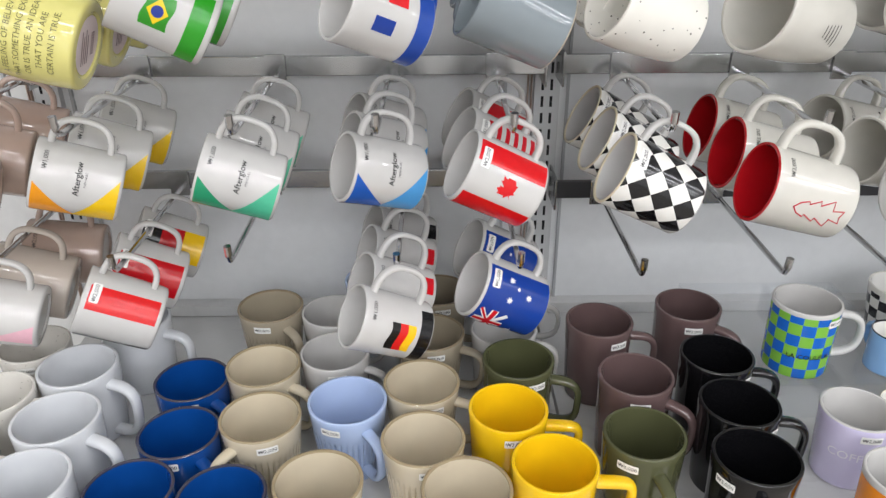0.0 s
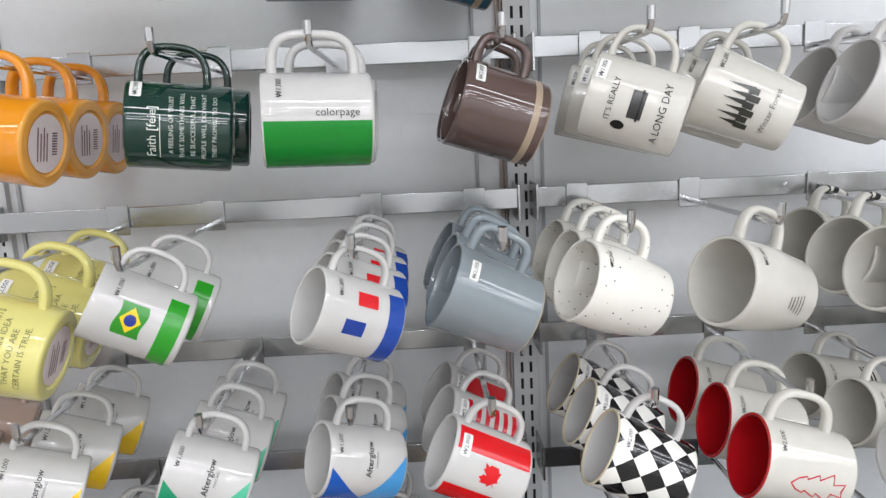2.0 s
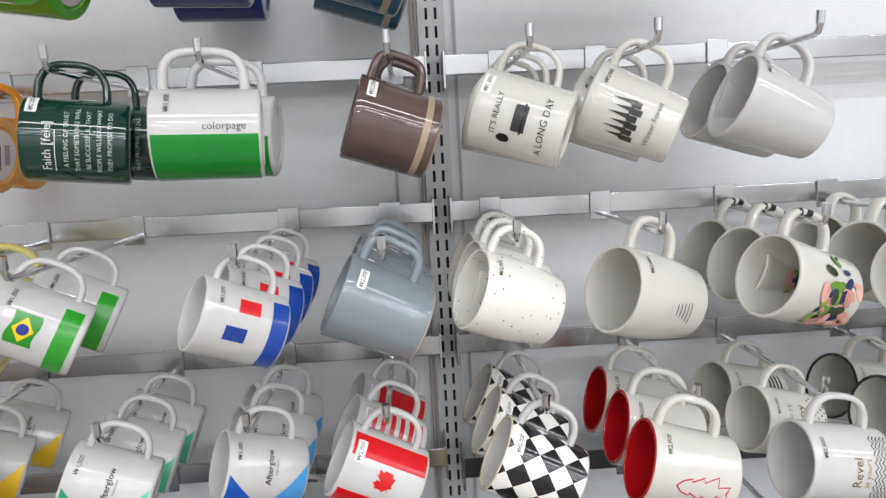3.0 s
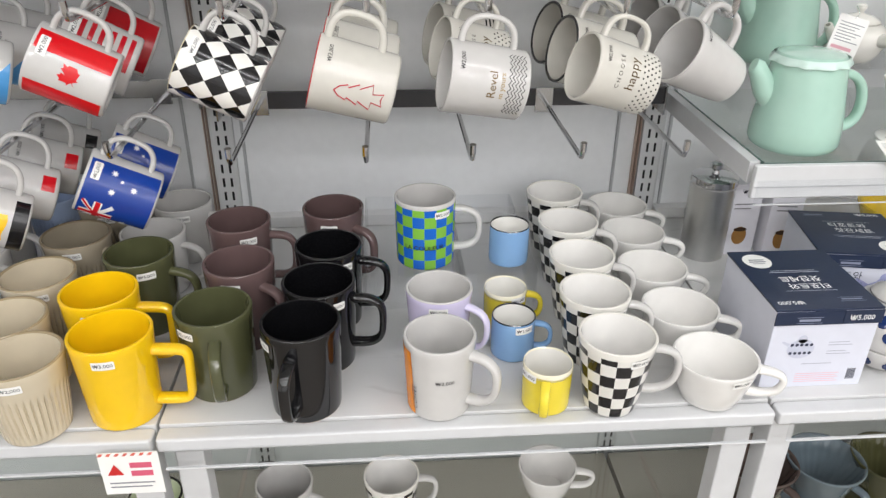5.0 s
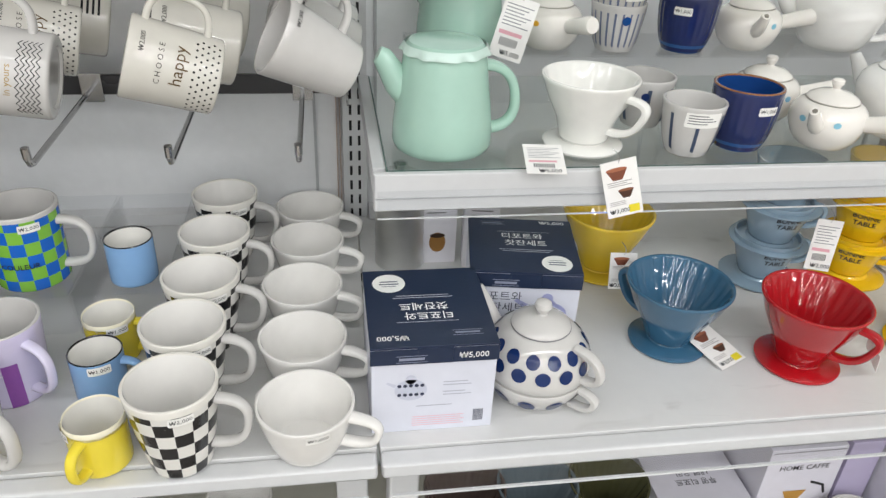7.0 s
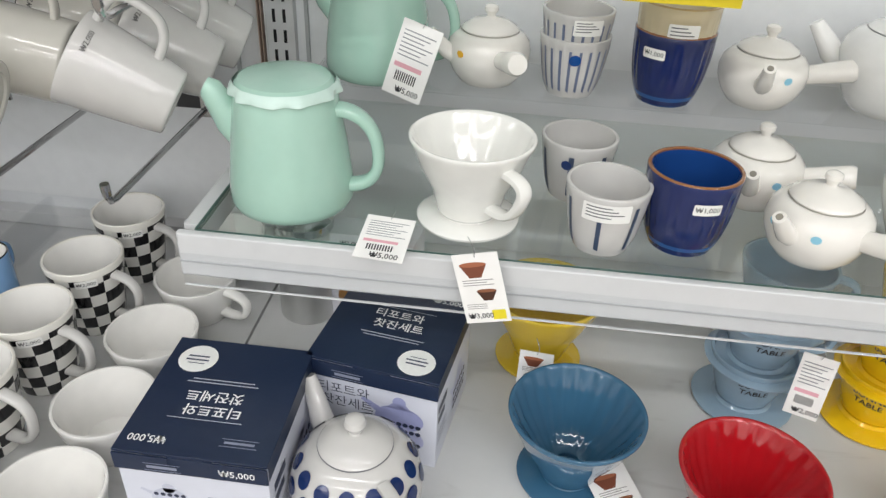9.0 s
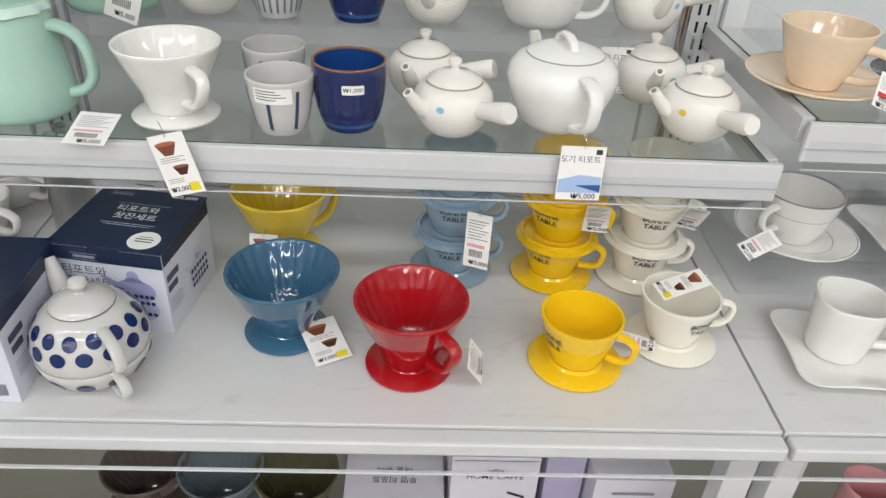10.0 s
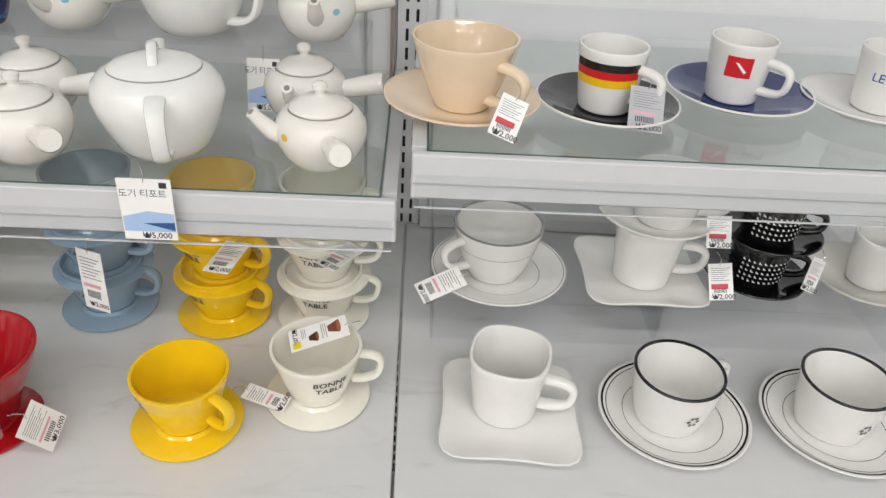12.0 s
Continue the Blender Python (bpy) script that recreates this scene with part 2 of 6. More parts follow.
def cup_profile(spec, steps=12):
    rf, h, w = bow(spec), spec["h"], spec.get("wall", 0.0038)
    rb = rf(0.004)
    rnd = spec.get("round", 0.004)
    prof = [(0, 0.0022, 3), (rb * 0.7, 0.0022, 3), (rb * 0.74, 0, 3), (rb - rnd, 0, 3)]
    for k in range(1, 5):
        a = math.pi / 2 * k / 4
        prof.append((rf(rnd) - rnd + rnd * math.sin(a), rnd * (1 - math.cos(a)), 3 if k < 3 else 0))
    foot = spec.get("foot", 0)
    for k in range(1, steps + 1):
        z = rnd + (h - 0.0015 - rnd) * k / steps
        prof.append((rf(z), z, 3 if z < foot else 0))
    rim = spec.get("rimw", 0.0)
    if rim:
        r0, z0, _ = prof[-1]
        prof[-1] = (rf(h - rim), h - rim, 2)
        prof.append((r0, z0, 2))
    else:
        prof[-1] = (*prof[-1][:2], 2)
    prof += [(rf(h) - 0.0006, h - 0.0004, 2), (rf(h) - w * 0.45, h, 2), (rf(h) - w * 0.9, h - 0.0006, 2), (rf(h) - w, h - 0.0022, 1)]
    for k in range(steps - 1, -1, -1):
        z = w * 1.3 + rnd + (h - 0.004 - w * 1.3 - rnd) * k / steps
        prof.append((rf(z) - w, z, 1))
    ri = prof[-1][0]
    zi = prof[-1][1]
    prof += [(ri - 0.002, zi - 0.003, 1), (ri - 0.006, w * 1.25 + 0.001, 1), (ri * 0.5, w * 1.2, 1), (0, w * 1.2, 1)]
    return prof


def handle_path(spec, n=18):
    rf, h = bow(spec), spec["h"]
    hd = spec["handle"]
    z0, z1, reach, e = hd["z0"] * h, hd["z1"] * h, hd["reach"], hd.get("e", 0.75)
    zc, hz = (z0 + z1) / 2, (z1 - z0) / 2
    pts = []
    for k in range(n + 1):
        a = -math.pi / 2 + math.pi * k / n
        c, s = math.cos(a), math.sin(a)
        s2 = math.copysign(abs(s) ** e, s)
        z = zc + hz * s2
        drop = hd.get("drop", 0.0) * (1 - (k / n)) * c
        pts.append((rf(z) - min(0.0025, 0.3 * spec.get("wall", 0.0038)) + reach * max(c, 0) ** e - drop, 0, z))
    return pts


def wrap(bm, rf, theta, off=0.0005, step=0.004):
    """Bend a flat mesh in (u, v) metres round a cup of radius rf(v), its middle at the angle theta."""
    us = [v.co.x for v in bm.verts]
    if us and max(us) - min(us) > step * 1.5:
        u = min(us) + step
        while u < max(us):
            bmesh.ops.bisect_plane(bm, geom=bm.verts[:] + bm.edges[:] + bm.faces[:], plane_co=(u, 0, 0), plane_no=(1, 0, 0))
            u += step
    for v in bm.verts:
        r = rf(v.co.y) + off
        a = theta + v.co.x / rf(v.co.y)
        v.co = Vector((r * math.cos(a), r * math.sin(a), v.co.y))
    return bm


def flat_polys(polys):
    bm = bmesh.new()
    for poly in polys:
        bm.faces.new([bm.verts.new((*p, 0)) for p in poly])
    bmesh.ops.triangulate(bm, faces=bm.faces[:])
    for f in bm.faces:
        if f.normal.z < 0:
            f.normal_flip()
    return bm


def rect(u0, v0, u1, v1):
    return [(u0, v0), (u1, v0), (u1, v1), (u0, v1)]


def rounded(u, v, w, h, r=0.0015):
    out = []
    for cx, cy, a0 in ((u + w / 2 - r, v + h / 2 - r, 0), (u - w / 2 + r, v + h / 2 - r, 90), (u - w / 2 + r, v - h / 2 + r, 180), (u + w / 2 - r, v - h / 2 + r, 270)):
        for k in range(4):
            a = radians(a0 + 30 * k)
            out.append((cx + r * math.cos(a), cy + r * math.sin(a)))
    return out


def disc(u, v, r, n=18, ry=None):
    return [(u + r * math.cos(2 * math.pi * k / n), v + (ry or r) * math.sin(2 * math.pi * k / n)) for k in range(n)]


def star(u, v, r, n=7, inner=0.45):
    return [(u + (r if k % 2 == 0 else r * inner) * math.sin(math.pi * k / n), v + (r if k % 2 == 0 else r * inner) * math.cos(math.pi * k / n)) for k in range(2 * n)]


TEXTS = {}


def text_bm(words, size, turn=0.0, at=(0, 0), bold=0.0, wide=1.0):
    """Flat lettering in the built-in font, centred on at, turned by degrees."""
    key = (words, bold)
    if key not in TEXTS:
        cu = bpy.data.curves.new("lettering", "FONT")
        cu.body, cu.size, cu.align_x, cu.align_y = words, 1.0, "CENTER", "CENTER"
        cu.resolution_u = 2
        cu.offset = bold
        ob = bpy.data.objects.new("lettering", cu)
        scene.collection.objects.link(ob)
        me = bpy.data.meshes.new_from_object(ob.evaluated_get(bpy.context.evaluated_depsgraph_get()))
        bpy.data.objects.remove(ob)
        TEXTS[key] = me
    bm = bmesh.new()
    bm.from_mesh(TEXTS[key])
    c, s = math.cos(radians(turn)), math.sin(radians(turn))
    for v in bm.verts:
        x, y = v.co.x * size * wide, v.co.y * size
        v.co = Vector((x * c - y * s + at[0], x * s + y * c + at[1], 0))
    for f in bm.faces:
        f.material_index = 0
        if f.normal.z < 0:
            f.normal_flip()
    return bm


def price(root, spec, theta, v, won="2,000", size=0.0105, sticker=True, turn=0.0):
    """A small price sticker on a cup, its words along the rim."""
    rf = bow(spec)
    if sticker:
        lab = part("price_sticker", wrap(flat_polys([rounded(0, v, 0.0235, 0.0105)]), rf, theta, 0.0013), M_PAPER, root, "white price sticker")
        part("price_text", wrap(text_bm("\u20a9" + won, size * 0.62, turn, (0, v)), rf, theta, 0.0016), M_INK, lab)
    else:
        part("price_text", wrap(text_bm("\u20a9" + won, size * 0.66, turn, (0, v)), rf, theta, 0.0006), M_INK, root)


def cup(name, label, spec, category="mug", group="", m=None, segs=44):
    """A lathe-turned cup with a looped handle, standing at its base's middle; the handle points along local x."""
    root = thing(name, label, category, m, group)
    rib = spec.get("ribs")
    prof = cup_profile(spec, spec.get("steps", 12))
    wave = None
    if spec.get("squared"):
        def wave(a, i):
            return 1.0 + spec["squared"] * max(0.0, min(1.0, prof[i][1] / spec["h"])) * (-math.cos(4 * a))
    if rib:
        count, depth, low, high = rib
        segs = count * 4
        nout = next(i for i, p in enumerate(prof) if p[2] == 2)

        def wave(a, i):
            z = prof[i][1]
            if i >= nout or not low < z / spec["h"] < high:
                return 1.0
            return 1.0 - depth * max(0.0, -math.cos(a * count)) ** 0.5
    out = spec["out"]
    mats = [out, spec.get("inn", out), spec.get("rim", spec.get("inn", out)), spec.get("base", out)]
    part("body", lathe(prof, segs, wave), mats, root, sharp=50)
    hd = spec.get("handle")
    if hd:
        part("handle", sweep(handle_path(spec), hd.get("th", 0.008), hd.get("w", 0.011), taper=lambda s: 1 + 0.22 * (2 * s - 1) ** 2), spec.get("hmat", out), root, sharp=60)
    for deco in spec.get("decos", ()):
        deco(root, spec)
    return root


def deco(name, polys, colour, theta=-90, off=0.0005, label=""):
    """A printed shape at an angle (degrees) round a cup; polys in metres along the rim and up the wall."""
    def put(root, spec):
        part(name, wrap(flat_polys(polys), bow(spec), radians(theta + spec.get("shift", 0)), off), ink(colour, 0.18), root, label, kind="stuff" if len(polys) > 4 else "")
    return put


def words(text, size, theta, v, colour="1a1a1c", turn=0.0, u=0.0, bold=0.0, wide=1.0):
    def put(root, spec):
        part("lettering", wrap(text_bm(text, size, turn, (u, v), bold, wide), bow(spec), radians(theta + spec.get("shift", 0)), 0.0007), ink(colour, 0.3), root)
    return put


def tag_price(theta, v, won="2,000", sticker=True, turn=0.0):
    def put(root, spec):
        price(root, spec, radians(theta), v, won, sticker=sticker, turn=turn)
    return put


def base_sticker(root, spec):
    """A round printed sticker under a cup's foot."""
    r = spec["rb"] * 0.66
    lab = part("base_sticker", flat_polys([disc(0, 0, r, 24)]), ink("e6d7d6", 0.4), root, "round printed sticker under the foot")
    lab.matrix_local = pose(0, 0, 0.0014, 180, 0, 0)
    bars = part("print_line", flat_polys([rect(-r * 0.6, r * (0.45 - 0.17 * k), r * (0.55 - 0.2 * (k % 2)), r * (0.52 - 0.17 * k)) for k in range(4)] + [rect(-r * 0.4 + r * 0.09 * k, -r * 0.6, -r * 0.35 + r * 0.09 * k, -r * 0.3) for k in range(9)]), ink("7a5a5e", 0.4), lab)
    bars.matrix_local = pose(0, 0, 0.0003)


# ---- room and shelving ----
DECK, WALL, LOW = 0.85, 1.085, 0.445
UPRIGHTS = (-0.545, 0.183, 0.911, 1.849, 2.78)
GLASS3, GLASS4 = 1.088, 1.138


def structure(name, bm, mat, label, category):
    return tagged(part(name, bm, mat), label, category, kind="structure")


structure("floor", box_bm(-3, 5, -4.6, 1.3, -0.1, 0.0), M_FLOOR, "beige vinyl shop floor", "floor")
structure("ceiling", box_bm(-3, 5, -4.6, 1.3, 2.8, 2.9), M_CEIL, "white tiled shop ceiling", "ceiling")
structure("wall_north", box_bm(-3, 5, 1.14, 1.3, 0, 2.8), M_WALL, "white painted wall behind the shelving", "wall")
structure("wall_south", box_bm(-3, 5, -4.6, -4.45, 0, 2.8), M_WALL, "white painted wall across the aisle", "wall")
structure("wall_west", box_bm(-3.1, -3, -4.6, 1.3, 0, 2.8), M_WALL, "white painted end wall", "wall")
structure("wall_east", box_bm(5, 5.1, -4.6, 1.3, 0, 2.8), M_WALL, "white painted end wall", "wall")

# lamp housings on the ceiling
for lamp_y, power in LAMPS:
    for lamp_x in (-1.25, 0.75, 2.75):
        root = thing("ceiling_light", "long white fluorescent ceiling light fixture", "ceiling light", pose(lamp_x, lamp_y, 2.80), "ceiling lights")
        part("housing", box_bm(-0.96, 0.96, -0.08, 0.08, -0.085, 0.0, 0.01), M_STEEL, root)

# back panels, one a bay, with a seam under each upright
for i, (xa, xb) in enumerate(zip(UPRIGHTS, UPRIGHTS[1:])):
    structure(f"wall_panel_{i + 1}", box_bm(xa + 0.001, xb - 0.001, WALL + 0.012, WALL + 0.03, 0.10, 2.3, 0.001), M_PANEL, "pale grey painted metal back panel", "back panel")


def upright(x):
    """A shelf post: a channel with two columns of slots, 25 mm apart, and a black sheet inside painted as their shade.
    """
    root = thing("shelf_upright", "white metal shelf upright with two columns of slots", "shelf upright", pose(x, WALL, 0), "shelf uprights")
    xs = (-0.0165, -0.0085, -0.0045, 0.0045, 0.0085, 0.0165)
    bm = bmesh.new()
    z, zs = 0.30, []
    while z < 2.25:
        zs += [z, z + 0.016]
        z += 0.025
    grid = [[bm.verts.new((px, 0, pz)) for px in xs] for pz in zs]
    for r in range(len(zs) - 1):
        for c in range(5):
            if r % 2 == 0 and c in (1, 3):
                continue
            bm.faces.new([grid[r][c], grid[r][c + 1], grid[r + 1][c + 1], grid[r + 1][c]])
    box_bm(-0.0185, -0.0165, -0.001, 0.02, 0.1, 2.3, 0, bm)
    box_bm(0.0165, 0.0185, -0.001, 0.02, 0.1, 2.3, 0, bm)
    part("channel", bm, M_STEEL, root, sharp=20)
    # added sheet: its black stands in for shade in the hollow channel
    part("inside", box_bm(-0.0164, 0.0164, 0.003, 0.008, 0.29, 2.26), M_SLOT_SHADE, root)
    part("edge_trim", box_bm(-0.0230, -0.0219, -0.001, 0.015, 0.86, 2.3), M_COPPER, root, "brown edge strip")
    part("edge_trim", box_bm(-0.0280, -0.0269, 0.001, 0.015, 0.86, 2.3), M_COPPER, root, "brown edge strip")
    part("side_trim", box_bm(-0.062, -0.058, 0.006, 0.0125, 0.86, 2.3), M_GREYTRIM, root)
    part("side_trim", box_bm(0.030, 0.034, 0.006, 0.0125, 0.86, 2.3), M_GREYTRIM, root)
    return root


for x in UPRIGHTS:
    upright(x)

# deck boards with a stepped front lip, and the clear strip under it
for i, (xa, xb) in enumerate(zip(UPRIGHTS, UPRIGHTS[1:])):
    root = thing("display_shelf", "white laminate display shelf with a stepped front edge", "shelf", pose(0, 0, 0), "display shelves")
    part("board", box_bm(xa + 0.0015, xb - 0.0015, 0.572, WALL + 0.011, DECK - 0.02, DECK, 0.0012), M_DECK, root)
    part("front_lip", box_bm(xa + 0.002, xb - 0.002, 0.548, 0.5705, DECK - 0.022, DECK - 0.002, 0.004), M_STEEL, root)
    part("price_strip", box_bm(xa + 0.012, xb - 0.012, 0.5385, 0.541, DECK - 0.036, DECK - 0.010, 0.001), M_STRIP, root, "clear plastic price strip")
    part("strip_bead", box_bm(xa + 0.012, xb - 0.012, 0.5375, 0.542, DECK - 0.0378, DECK - 0.0362, 0.0004), M_STEEL, root)
    for px in (xa + 0.028, xb - 0.028):
        part("leg", box_bm(px - 0.017, px + 0.017, 0.574, 0.606, 0.1, DECK - 0.0205, 0.003), M_STEEL, root)
    structure(f"back_ledge_{i + 1}", box_bm(xa + 0.02, xb - 0.02, WALL - 0.012, WALL + 0.0115, DECK + 0.0005, DECK + 0.022, 0.002), M_DECK, "white ledge along the back of the shelf", "trim")
    low = thing("lower_shelf", "tinted glass lower shelf on a white frame", "shelf", pose(0, 0, 0), "lower shelves")
    part("pane", box_bm(xa + 0.004, xb - 0.004, 0.66, WALL, LOW - 0.0085, LOW - 0.0005, 0.001), M_GLASS, low)
    part("front_rail", box_bm(xa + 0.046, xb - 0.046, 0.63, 0.656, LOW - 0.03, LOW, 0.003), M_STEEL, low)
    structure(f"plinth_{i + 1}", box_bm(xa + 0.004, xb - 0.004, 0.62, WALL, 0.0, 0.28, 0.002), M_PLINTH, "beige plinth at the foot of the shelving", "plinth")


def rail(xa, xb, z, dark=False):
    root = thing("hook_rail", "dark metal hook rail" if dark else "polished chrome hook rail", "hook rail", pose(0, 0, 0), "hook rails")
    part("bar", box_bm(xa + 0.010, xb - 0.010, 1.026, 1.034, z - 0.0135, z + 0.0135, 0.0015), M_DARKRAIL if dark else M_RAIL, root)
    for px in (xa + 0.012, xb - 0.012):
        part("bracket", box_bm(px - 0.0015, px + 0.0015, 1.02, WALL, z - 0.03, z + 0.018, 0.0005), M_RAIL, root)
    return root


R0, R1, R2, R3 = 1.85, 1.656, 1.462, 1.276
R4 = (1.112, 1.092)
for b in (0, 1):
    for z in (R0, R1, R2, R3):
        rail(UPRIGHTS[b], UPRIGHTS[b + 1], z)
    rail(UPRIGHTS[b], UPRIGHTS[b + 1], R4[b], dark=b == 1)


def hook(x, z, tip=0.77, low=0.004):
    """A display hook: a clip over the rail, a wire arm and an upturned capped end."""
    root = thing("display_hook", "chrome wire display hook clipped to a rail", "display hook", pose(x, 0, z), "display hooks")
    part("clip", box_bm(-0.014, 0.014, 1.0215, 1.0255, -0.022, 0.017, 0.001), M_RAIL, root)
    path = [(0, y, h - low) for y, h in ((1.022, 0), (0.9, 0), (tip + 0.012, 0), (tip + 0.004, 0.002), (tip, 0.008), (tip - 0.001, 0.020))]
    part("arm", sweep(path, 0.0068, 0.0068, 10, flat=1.0), M_CHROME, root)
    cap = sweep([(0, tip, 0.010 - low), (0, tip - 0.001, 0.0225 - low)], 0.0088, 0.0088, 10, flat=1.0)
    part("cap", cap, M_CHROME, root)
    return root


BASIS = Matrix(((0, 0, -1, 0), (0, 1, 0, 0), (1, 0, 0, 0), (0, 0, 0, 1)))


def hang(spec, x, y, z, yaw, tilt, lean=0.0):
    """The pose of a cup that hangs by its handle from a hook at (x, z), y along the arm. yaw turns its mouth to the aisle, tilt lifts the mouth."""
    hd = spec["handle"]
    zc = (hd["z0"] + hd["z1"]) / 2 * spec["h"] + 0.013 * min(1.0, abs(tilt) / 12)
    grip = bow(spec)(zc) - 0.0025 + hd["reach"] - hd.get("th", 0.008) / 2 - 0.0035
    turn = pose(0, 0, 0, 0, 0, yaw) @ pose(0, 0, 0, 0, tilt, 0) @ pose(0, 0, 0, lean, 0, 0)
    return Matrix.Translation((x - 0.004, y, z - 0.012)) @ turn @ BASIS @ Matrix.Scale(spec.get("size", 1.0), 4) @ Matrix.Translation((-grip, 0, -zc))


# ---- cup shapes ----
def handle(z0=0.2, z1=0.86, reach=0.031, th=0.0066, w=0.0105, e=0.75, drop=0.0):
    return dict(z0=z0, z1=z1, reach=reach, th=th, w=w, e=e, drop=drop)


W, CR = glaze(WHITE), glaze("d2cfc6")


def make(rb, rt, h, out=W, **kw):
    d = dict(rb=rb, rt=rt, h=h, out=out, handle=handle())
    d.update(kw)
    return d


PORCELAIN = dict(rb=0.0385, rt=0.0405, h=0.092, out=W, handle=handle())


def porcelain(*decos, **kw):
    return {**PORCELAIN, "decos": decos, **kw}


S1 = tag_price(-46, 0.080, "1,000", sticker=False)
S2 = tag_price(-48, 0.079, "2,000")
HH = 0.092


def afterglow(ca, cb):
    # on a hanging cup the words run along the rim; colours fill the side away from the handle
    return porcelain(S1, base_sticker, words("Afterglow", 0.0095, -92, 0.046, "222222", bold=0.01), words("MEMORIES", 0.0036, -92, 0.038, "555555"),
                     deco("colour_block", [[(-0.0105, HH - 0.003), (-0.075, HH - 0.003), (-0.075, 0.046), (-0.050, 0.046)]], ca, -92),
                     deco("colour_block", [[(0.0055, 0.0035), (-0.050, 0.046), (-0.075, 0.046), (-0.075, 0.0035)]], cb, -92, 0.0006))


def wavy_flag(u, v, w, h, n=8, amp=0.0016):
    """A waving flag's outline: w along the rim, h up the wall."""
    lo = [(u - w / 2 + w * k / n, v - h / 2 + amp * math.sin(2 * math.pi * k / n)) for k in range(n + 1)]
    hi = [(p[0], p[1] + h) for p in lo]
    return lo + hi[::-1]


LEAF = [(0, -0.62), (0.035, -0.30), (0.36, -0.35), (0.31, -0.22), (0.68, 0.08), (0.56, 0.14), (0.62, 0.40), (0.41, 0.36), (0.37, 0.46), (0.18, 0.26), (0.26, 0.72), (0.13, 0.66), (0, 0.95)]
LEAF = LEAF + [(-x, y) for x, y in LEAF[-2:0:-1]]
CANADA = porcelain(S2, deco("red_band", [rect(0.0095, 0.004, 0.036, HH - 0.004)], "d8141c", -92), deco("red_band", [rect(-0.072, 0.004, -0.029, HH - 0.004)], "d8141c", -92),
                   deco("maple_leaf", [[(-0.010 + 0.0185 * (0.8 * y - 0.6 * x), 0.043 + 0.0185 * (0.8 * x + 0.6 * y)) for x, y in reversed(LEAF)]], "d8141c", -92), rb=0.040, rt=0.042)
USA = porcelain(S2, *[deco("red_stripe", [rect(-0.02 + 0.0, 0.008 + 0.012 * k, 0.028, 0.014 + 0.012 * k)], "c31a28", -88) for k in range(6)], rb=0.040, rt=0.042)
CHINA = porcelain(S2, deco("red_field", [rect(-0.05, 0.004, 0.03, 0.07)], "c01822", -90), rb=0.040, rt=0.042)
CU, CV = (-0.066, -0.022), (0.045, 0.085)  # the flag's canton: round the wall, up the wall
CM = ((CU[0] + CU[1]) / 2, (CV[0] + CV[1]) / 2)
AUSTRALIA = porcelain(S2, deco("blue_field", [rect(-0.078, 0.003, 0.034, 0.0885)], "1b3f96", -95, 0.0004),
                      *[deco("white_star", [star(u, v, r)], "f4f4f4", -95, 0.0008) for u, v, r in ((0.020, 0.058, 0.0048), (0.012, 0.047, 0.0028), (-0.004, 0.055, 0.0048), (0.006, 0.031, 0.0048), (-0.052, 0.030, 0.0068))],
                      deco("white_cross", [[(CU[0], CV[0] + 0.004), (CU[0] + 0.004, CV[0]), (CU[1], CV[1] - 0.004), (CU[1] - 0.004, CV[1])], [(CU[0], CV[1] - 0.004), (CU[1] - 0.004, CV[0]), (CU[1], CV[0] + 0.004), (CU[0] + 0.004, CV[1])], rect(CM[0] - 0.006, CV[0], CM[0] + 0.006, CV[1]), rect(CU[0], CM[1] - 0.005, CU[1], CM[1] + 0.005)], "f6f6f6", -95, 0.0009),
                      deco("red_cross", [rect(CM[0] - 0.0034, CV[0], CM[0] + 0.0034, CV[1]), rect(CU[0], CM[1] - 0.003, CU[1], CM[1] + 0.003), [(CU[0], CV[0] + 0.002), (CU[0] + 0.002, CV[0]), (CU[1], CV[1] - 0.002), (CU[1] - 0.002, CV[1])]], "d01c2a", -95, 0.0012), rb=0.040, rt=0.042)
GERMAN = porcelain(S1, deco("flag", [wavy_flag(-0.012, 0.0515, 0.034, 0.0105)], "151515", -90), deco("flag", [wavy_flag(-0.012, 0.041, 0.034, 0.0105)], "d9201f", -90), deco("flag", [wavy_flag(-0.012, 0.0305, 0.034, 0.0105)], "f6c21a", -90),
                   deco("black_band", [rect(-0.07, 0.003, 0.026, 0.019)], "17171a", -90), rb=0.036, rt=0.039, handle=handle(0.2, 0.86, 0.037))
JAPAN = porcelain(S1, deco("red_patch", [rect(-0.004, 0.006, 0.018, 0.022)], "d01824", -85), rb=0.036, rt=0.039, handle=handle(0.2, 0.86, 0.037))
KOREA = porcelain(S1, deco("black_patch", [rect(-0.004, 0.006, 0.018, 0.022)], "1b1b1d", -85), rb=0.036, rt=0.039, handle=handle(0.2, 0.86, 0.037))
POLAND = porcelain(S2, deco("red_field", [rect(-0.004, 0.006, 0.026, HH - 0.006)], "dd1f22", -95), deco("grey_band", [rect(-0.060, 0.004, -0.046, HH - 0.004)], "5c6056", -95), rb=0.040, rt=0.042)
REDWHITE = porcelain(S2, deco("red_field", [rect(-0.02, 0.006, 0.026, HH - 0.006)], "c4161f", -95), rb=0.040, rt=0.042)
GERMAN3 = porcelain(S2, deco("black_field", [rect(-0.02, 0.062, 0.026, HH - 0.005)], "17171a", -95), deco("red_field", [rect(-0.02, 0.032, 0.026, 0.062)], "c4161f", -95), deco("yellow_field", [rect(-0.02, 0.004, 0.026, 0.032)], "f2c31c", -95), rb=0.040, rt=0.042)
